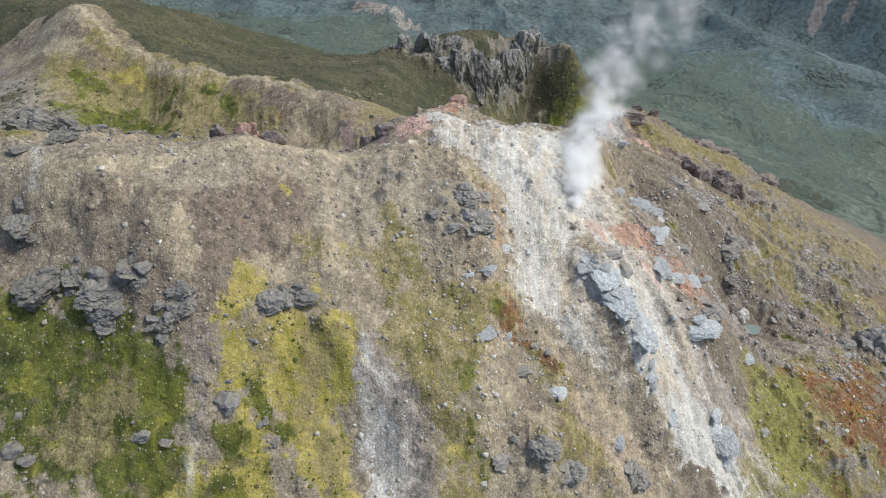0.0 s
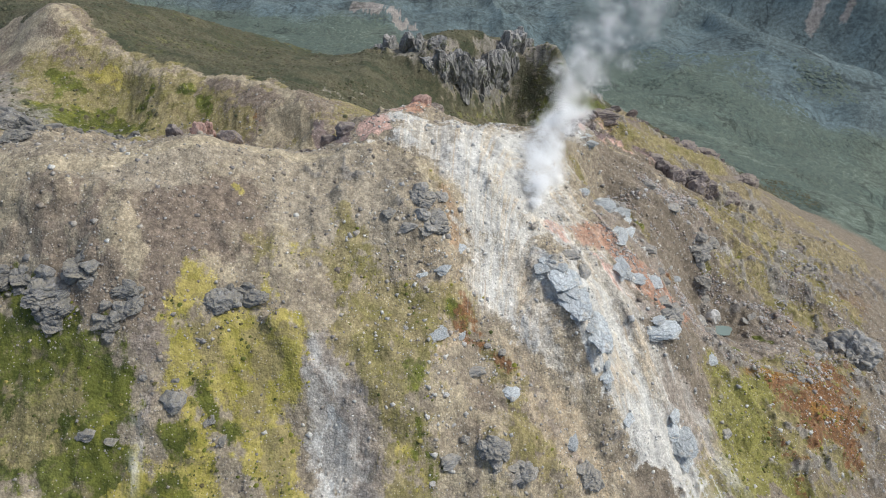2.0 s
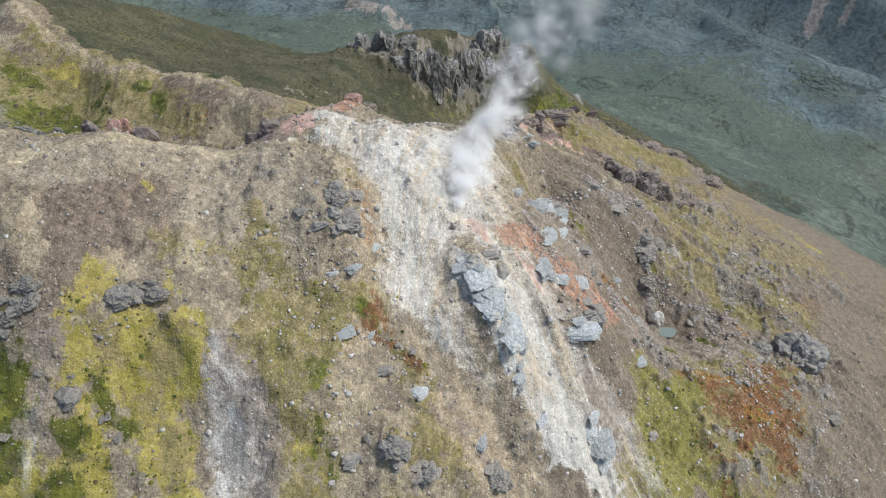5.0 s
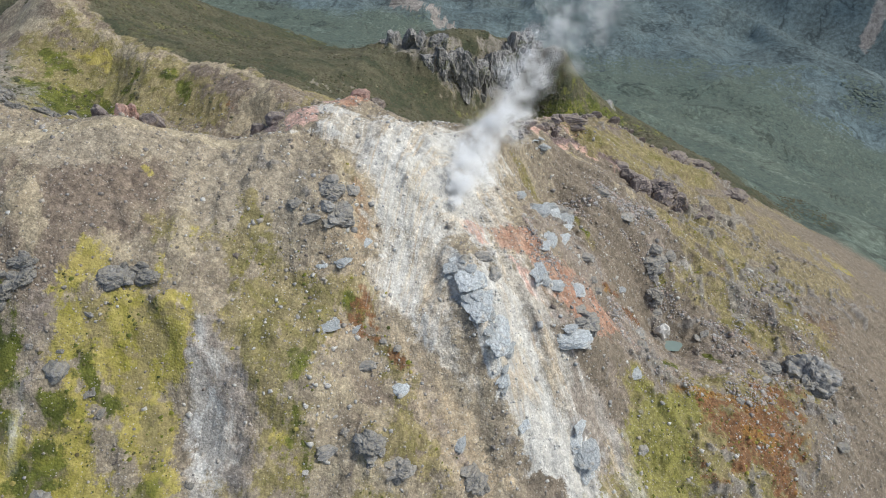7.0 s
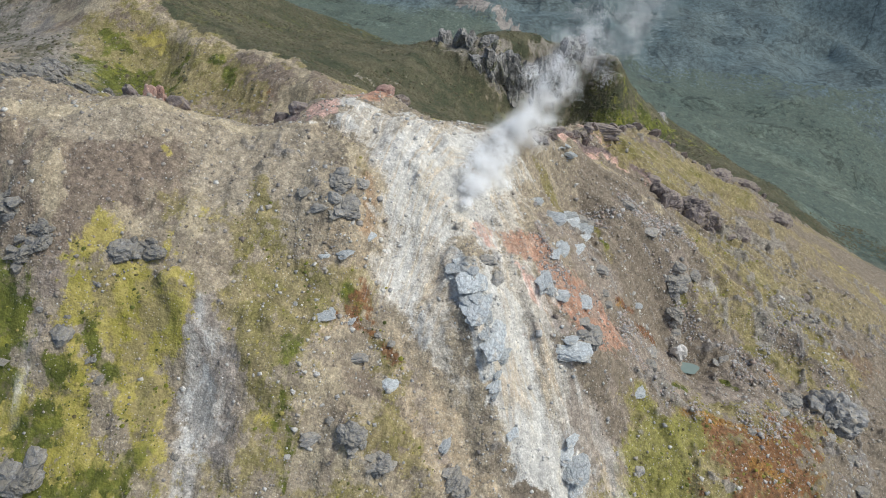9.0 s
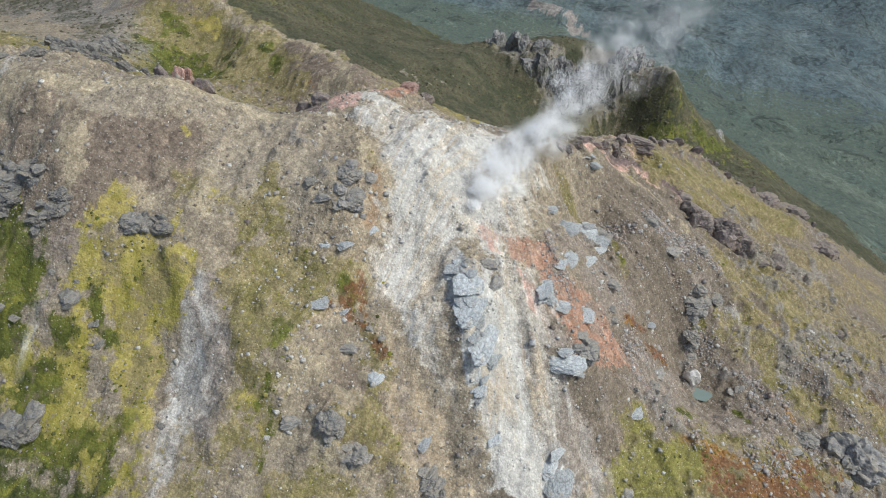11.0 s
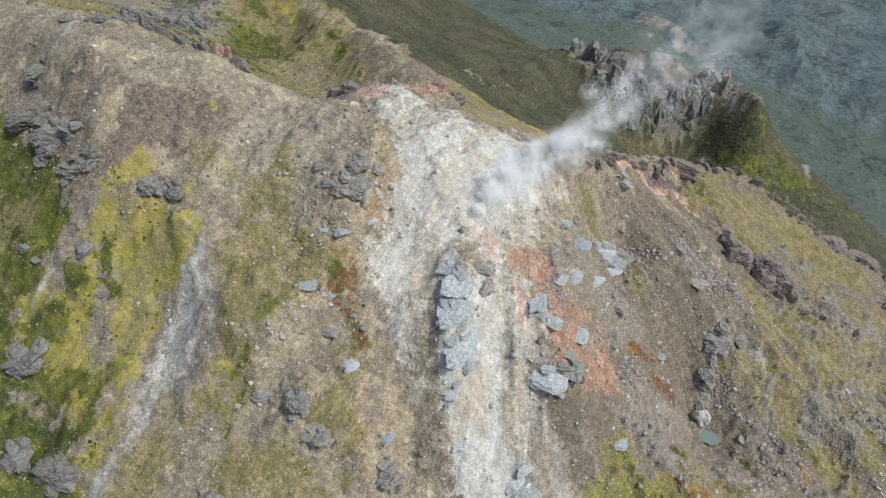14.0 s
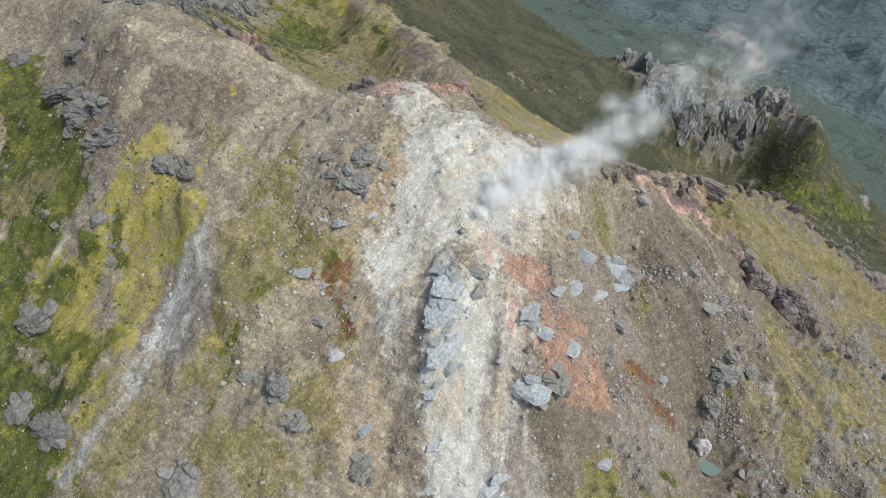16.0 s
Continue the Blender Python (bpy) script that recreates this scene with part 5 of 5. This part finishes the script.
def stone_sizes(n, seed, mid, most):
    return np.clip(np.random.default_rng(seed).lognormal(math.log(mid), 0.55, n), 0.05, most)


def plants(z):
    return np.clip(0.7 * z["moss"] + z["green"] + z["shrub"] + z["forest"], 0, 1)


c = spread(40000, -95, 150, 22, 172, 1, lambda z, x, y, h: (0.55 + 0.45 * step_up(fbm(x, y, 11, 3, 81), -0.2, 0.6)) * (1 - plants(z)) * (1 - z["white"]) * (1 - 0.6 * z["olive"]) * (1 - 0.85 * z["tan"]) * (1 - 0.85 * z["pallor"]))
scatter("scree_stones", "loose brown and grey stones strewn over the scree", "stones", speck_material("scree_stone", (0.185, 0.155, 0.135), (0.29, 0.25, 0.205), (0.25, 0.232, 0.22), (0.39, 0.355, 0.31)), c, stone_sizes(len(c), 2, 0.085, 0.4), BLOCK, BLOCK_FACES, (0.5, 0.95), 0.4, 3)
c = spread(45000, -5, 66, 54, 118, 4, lambda z, x, y, h: 0.3 * z["white"] * (0.15 + 0.85 * step_up(fbm(x, y, 7, 3, 82), -0.2, 0.5)))
scatter("white_stones", "loose white and pale grey altered stones in the gully", "stones", speck_material("white_stone", (0.46, 0.45, 0.43), (0.57, 0.555, 0.525), (0.66, 0.645, 0.615), (0.42, 0.42, 0.42)), c, stone_sizes(len(c), 5, 0.06, 0.34), BLOCK, BLOCK_FACES, (0.5, 0.95), 0.4, 6)
c = spread(60000, 40, 128, 84, 140, 60, lambda z, x, y, h: 0.8 * step_up(0.6 * fbm(x, y, 8, 3, 61) + 0.5 * ridged(np.arctan2(y - 150, x - 5) * 75, np.hypot(x - 5, y - 150) / 5, 6, 2, 62), 0.35, 0.9) * (1 - z["white"]) * (1 - 0.7 * z["lime"]) * (1 - 0.6 * z["grass"]) * (1 - 0.6 * step_up(x, 85, 110)))
scatter("slope_rubble", "grey and pinkish broken rock in streaks down the slope", "stones", speck_material("slope_rubble_stone", (0.24, 0.225, 0.215), (0.33, 0.315, 0.305), (0.40, 0.39, 0.38), (0.36, 0.29, 0.25)), c, stone_sizes(len(c), 63, 0.1, 0.42), BLOCK, BLOCK_FACES, (0.5, 0.95), 0.4, 64)
c = spread(15000, -60, 130, 36, 140, 40, lambda z, x, y, h: (0.12 + 0.5 * step_up(fbm(x, y, 9, 3, 86), -0.1, 0.7)) * (0.25 + 0.75 * step_up(x, -20, 10)) * (1 - plants(z)) * (1 - 0.7 * z["white"]))
scatter("pale_stones", "small pale cream and grey stones strewn over the slopes", "stones", speck_material("pale_slope_stone", (0.40, 0.385, 0.36), (0.50, 0.485, 0.45), (0.58, 0.565, 0.53), (0.36, 0.35, 0.335)), c, stone_sizes(len(c), 41, 0.12, 0.42), BLOCK, BLOCK_FACES, (0.5, 0.95), 0.4, 42)
# rubble lying round the boulders
rng = np.random.default_rng(30)
for kind, name, words, shades in (
        (("dark", "grey", "crag", "rose"), "rubble", "grey broken rock lying round the boulders", ((0.19, 0.185, 0.18), (0.28, 0.27, 0.26), (0.36, 0.33, 0.28))),
        (("blue", "pale"), "pale_rubble", "pale blue-grey broken rock lying in the debris", ((0.36, 0.37, 0.38), (0.46, 0.46, 0.46), (0.55, 0.53, 0.49)))):
    spots, sizes = [], []
    for x, y, wide, deep, k in BEDS:
        if k in kind:
            n = int(8 + 4 * min(wide, 8))
            q = rng.normal(0, 1, (n, 2)) * (0.48 * wide, 0.55 * deep) + (x, y - 0.15 * deep)
            spots.append(q)
            sizes.append(np.clip(rng.lognormal(math.log(0.065), 0.55, n) * (0.7 + 0.1 * wide), 0.05, 0.45))
    spots, sizes = np.concatenate(spots), np.concatenate(sizes)
    scatter(name, words, "stones", speck_material(name + "_stone", *shades), np.c_[spots, sheet(MZ, spots[:, 0], spots[:, 1]) + 0.3 * sizes], sizes, BLOCK, BLOCK_FACES, (0.6, 1.0), 0.4, 31)
c = spread(7000, -120, -25, 108, 190, 32, lambda z, x, y, h: (0.08 + 0.6 * (1 - step_up(np.hypot((x + 80) / 22, (y - 118) / 9), 0.6, 1.3))) * step_up(fbm(x, y, 9, 3, 88), -0.3, 0.4) * (1 - z["tan"]))
scatter("crater_blocks", "dark grey blocks strewn over the grassy crater floor", "stones", speck_material("crater_block", (0.12, 0.12, 0.115), (0.2, 0.195, 0.185), (0.29, 0.28, 0.26)), c, stone_sizes(len(c), 33, 0.16, 0.7), BLOCK, BLOCK_FACES, (0.6, 1.0), 0.4, 34)
c = spread(60000, -90, 150, 20, 150, 7, lambda z, x, y, h: (1 - 0.9 * z["green"]) * np.clip(0.8 * z["moss"] + 0.35 * z["olive"] + 0.2 * z["grass"], 0, 1) * step_up(fbm(x, y, 5, 3, 83), -0.35, 0.5))
scatter("moss_cushions", "yellow-green moss cushions and grass tufts on the slope", "moss", speck_material("moss_cushion", (0.19, 0.19, 0.035), (0.27, 0.25, 0.055), (0.12, 0.14, 0.025), (0.32, 0.27, 0.09)), c, stone_sizes(len(c), 8, 0.14, 0.5), DOME, DOME_FACES, (0.3, 0.6), 0.25, 9)
c = spread(50000, -90, 130, 20, 128, 70, lambda z, x, y, h: 0.75 * np.clip(0.8 * z["moss"] + z["green"] + 0.4 * z["olive"] + 0.5 * z["lime"], 0, 1) * step_up(fbm(x, y, 3.2, 3, 71), 0.15, 0.6))
scatter("heath_clumps", "dark green and brown heath clumps among the moss", "bush", speck_material("heath_leaf", (0.05, 0.062, 0.022), (0.085, 0.095, 0.03), (0.12, 0.10, 0.05), (0.11, 0.125, 0.03)), c, stone_sizes(len(c), 72, 0.13, 0.42), DOME, DOME_FACES, (0.35, 0.8), 0.3, 73)
c = spread(16000, 55, 150, 60, 150, 10, lambda z, x, y, h: np.clip(z["rust"] + z["orange"], 0, 1) * 0.8)
scatter("rusty_bushes", "low orange and rust-red autumn bushes", "bush", speck_material("autumn_leaf", (0.18, 0.085, 0.045), (0.13, 0.085, 0.05), (0.16, 0.14, 0.055), (0.26, 0.14, 0.05)), c, stone_sizes(len(c), 11, 0.15, 0.5), DOME, DOME_FACES, (0.4, 0.8), 0.3, 12)
c = spread(60000, -260, 240, 110, 345, 13, lambda z, x, y, h: np.clip(z["shrub"] + 0.45 * z["green"] * (y > 115) + 0.1 * z["olive"] * (y > 115) * (x < -20), 0, 1) * step_up(fbm(x, y, 12, 3, 84), -0.6, 0.3))
scatter("dwarf_bushes", "dark green dwarf bamboo and pine thicket on the ridge", "bush", speck_material("bush_leaf", (0.07, 0.076, 0.043), (0.09, 0.093, 0.054), (0.115, 0.108, 0.066), (0.1, 0.09, 0.06)), c, stone_sizes(len(c), 14, 0.36, 0.85), DOME, DOME_FACES, (0.3, 0.6), 0.3, 15)
# far canopy in the same paled blue-green, haze put into its colour
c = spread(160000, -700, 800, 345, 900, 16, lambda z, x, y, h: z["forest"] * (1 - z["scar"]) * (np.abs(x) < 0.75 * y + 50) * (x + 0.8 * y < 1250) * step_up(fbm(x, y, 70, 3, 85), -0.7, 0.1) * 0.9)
scatter("forest", "dark blue-green forest canopy covering the far valley, haze in its colour", "forest", speck_material("hazed_forest_leaf", (0.09, 0.117, 0.1), (0.108, 0.135, 0.112), (0.13, 0.156, 0.126), (0.098, 0.126, 0.106)), c, stone_sizes(len(c), 17, 1.5, 3.0), CONE, CONE_FACES, (0.3, 0.6), 0.3, 18)

# steam: a drifting cloud of fine droplets from the vent, blown away over the ridge
PLUME = runs(26, 98, 64.5, 28, 105, 66.5, 31, 114, 67.5, 37, 131, 68.5, 43, 140, 74, 50, 144, 83, 58, 150, 93)
WIDTH = (1.3, 3.2, 4.0, 4.0, 4.2, 5.2, 6.4)
rng = np.random.default_rng(20)
legs = np.r_[0, np.cumsum(np.linalg.norm(PLUME[1:] - PLUME[:-1], axis=1))]


def on_plume(s, values):
    return np.interp(s, legs, values)


# billows: balls of droplets, small and thick at the vent, wider and thinner downwind
spot = []
for k in range(150):
    s = legs[-1] * (k + rng.uniform(0, 1)) / 150
    wide = float(on_plume(s, WIDTH))
    size = wide * rng.uniform(0.3, 0.95)
    centre = np.array([on_plume(s, PLUME[:, i]) for i in range(3)]) + rng.normal(0, 0.55, 3) * wide
    fade = float(np.interp(s / legs[-1], (0, 0.2, 0.4, 0.6, 0.85, 1), (2.4, 1.8, 1.1, 0.95, 0.4, 0.12)))
    n = int(1250 * size ** 1.5 * fade)
    way = rng.normal(0, 1, (n, 3))
    way *= (rng.uniform(0, 1, n) ** 0.5 / np.linalg.norm(way, axis=1))[:, None]
    # the outline of a billow is lumpy
    way *= (1 + 0.3 * np.sin(5 * way[:, :1] + k) * np.sin(4 * way[:, 1:2] - k) + 0.2 * np.sin(7 * way[:, 2:] + 2 * k))
    spot.append(centre + size * way * (1.0, 1.0, 0.85))
spot = np.concatenate(spot)
spot = spot[spot[:, 2] > sheet(MZ, spot[:, 0], spot[:, 1]) + 0.15]
steam_mat = Nodes("steam", 1.0)
_d, _s = steam_mat.t.nodes.new("ShaderNodeBsdfDiffuse"), steam_mat.t.nodes.new("ShaderNodeBsdfTranslucent")
_x = steam_mat.t.nodes.new("ShaderNodeMixShader")
for _b in (_d, _s):
    _b.inputs["Color"].default_value = (0.97, 0.975, 0.98, 1)
_x.inputs[0].default_value = 0.3
steam_mat.t.links.new(_d.outputs[0], _x.inputs[1]), steam_mat.t.links.new(_s.outputs[0], _x.inputs[2])
steam_mat.t.links.new(_x.outputs[0], steam_mat.t.nodes["Material Output"].inputs["Surface"])
FLAKE = [(1, -0.3, 0.25), (-0.6, 1, -0.2), (-0.5, -0.9, 0.1)]
scatter("steam_plume", "white steam drifting from the vent on the ridge", "steam", steam_mat.m, spot, rng.uniform(0.018, 0.034, len(spot)), FLAKE, [(0, 1, 2)], (0.2, 1.6), 0.3, 21)

# the small pond below the pale block
bm = bmesh.new()
ring = [bm.verts.new((2.6 * (1 + 0.2 * math.sin(3 * a)) * math.cos(a), 2.0 * (1 + 0.15 * math.cos(2 * a)) * math.sin(a), 0)) for a in [k * math.pi / 16 for k in range(32)]]
bm.faces.new(ring)
water = Nodes("pond_water", 0.06)
water.out.inputs["Specular IOR Level"].default_value = 0.5
pond = part("pond", bm, water.done(water.mix(water.noise(0.8), (0.18, 0.24, 0.22), (0.22, 0.275, 0.25)), water.noise(3.0), 0.05, 0.02))
pond.location = (83.8, 109.6, float(height([83.8], [109.6])[0]) + 0.5)
tagged(pond, "small still grey-green pond on the slope", "pond", kind="structure")
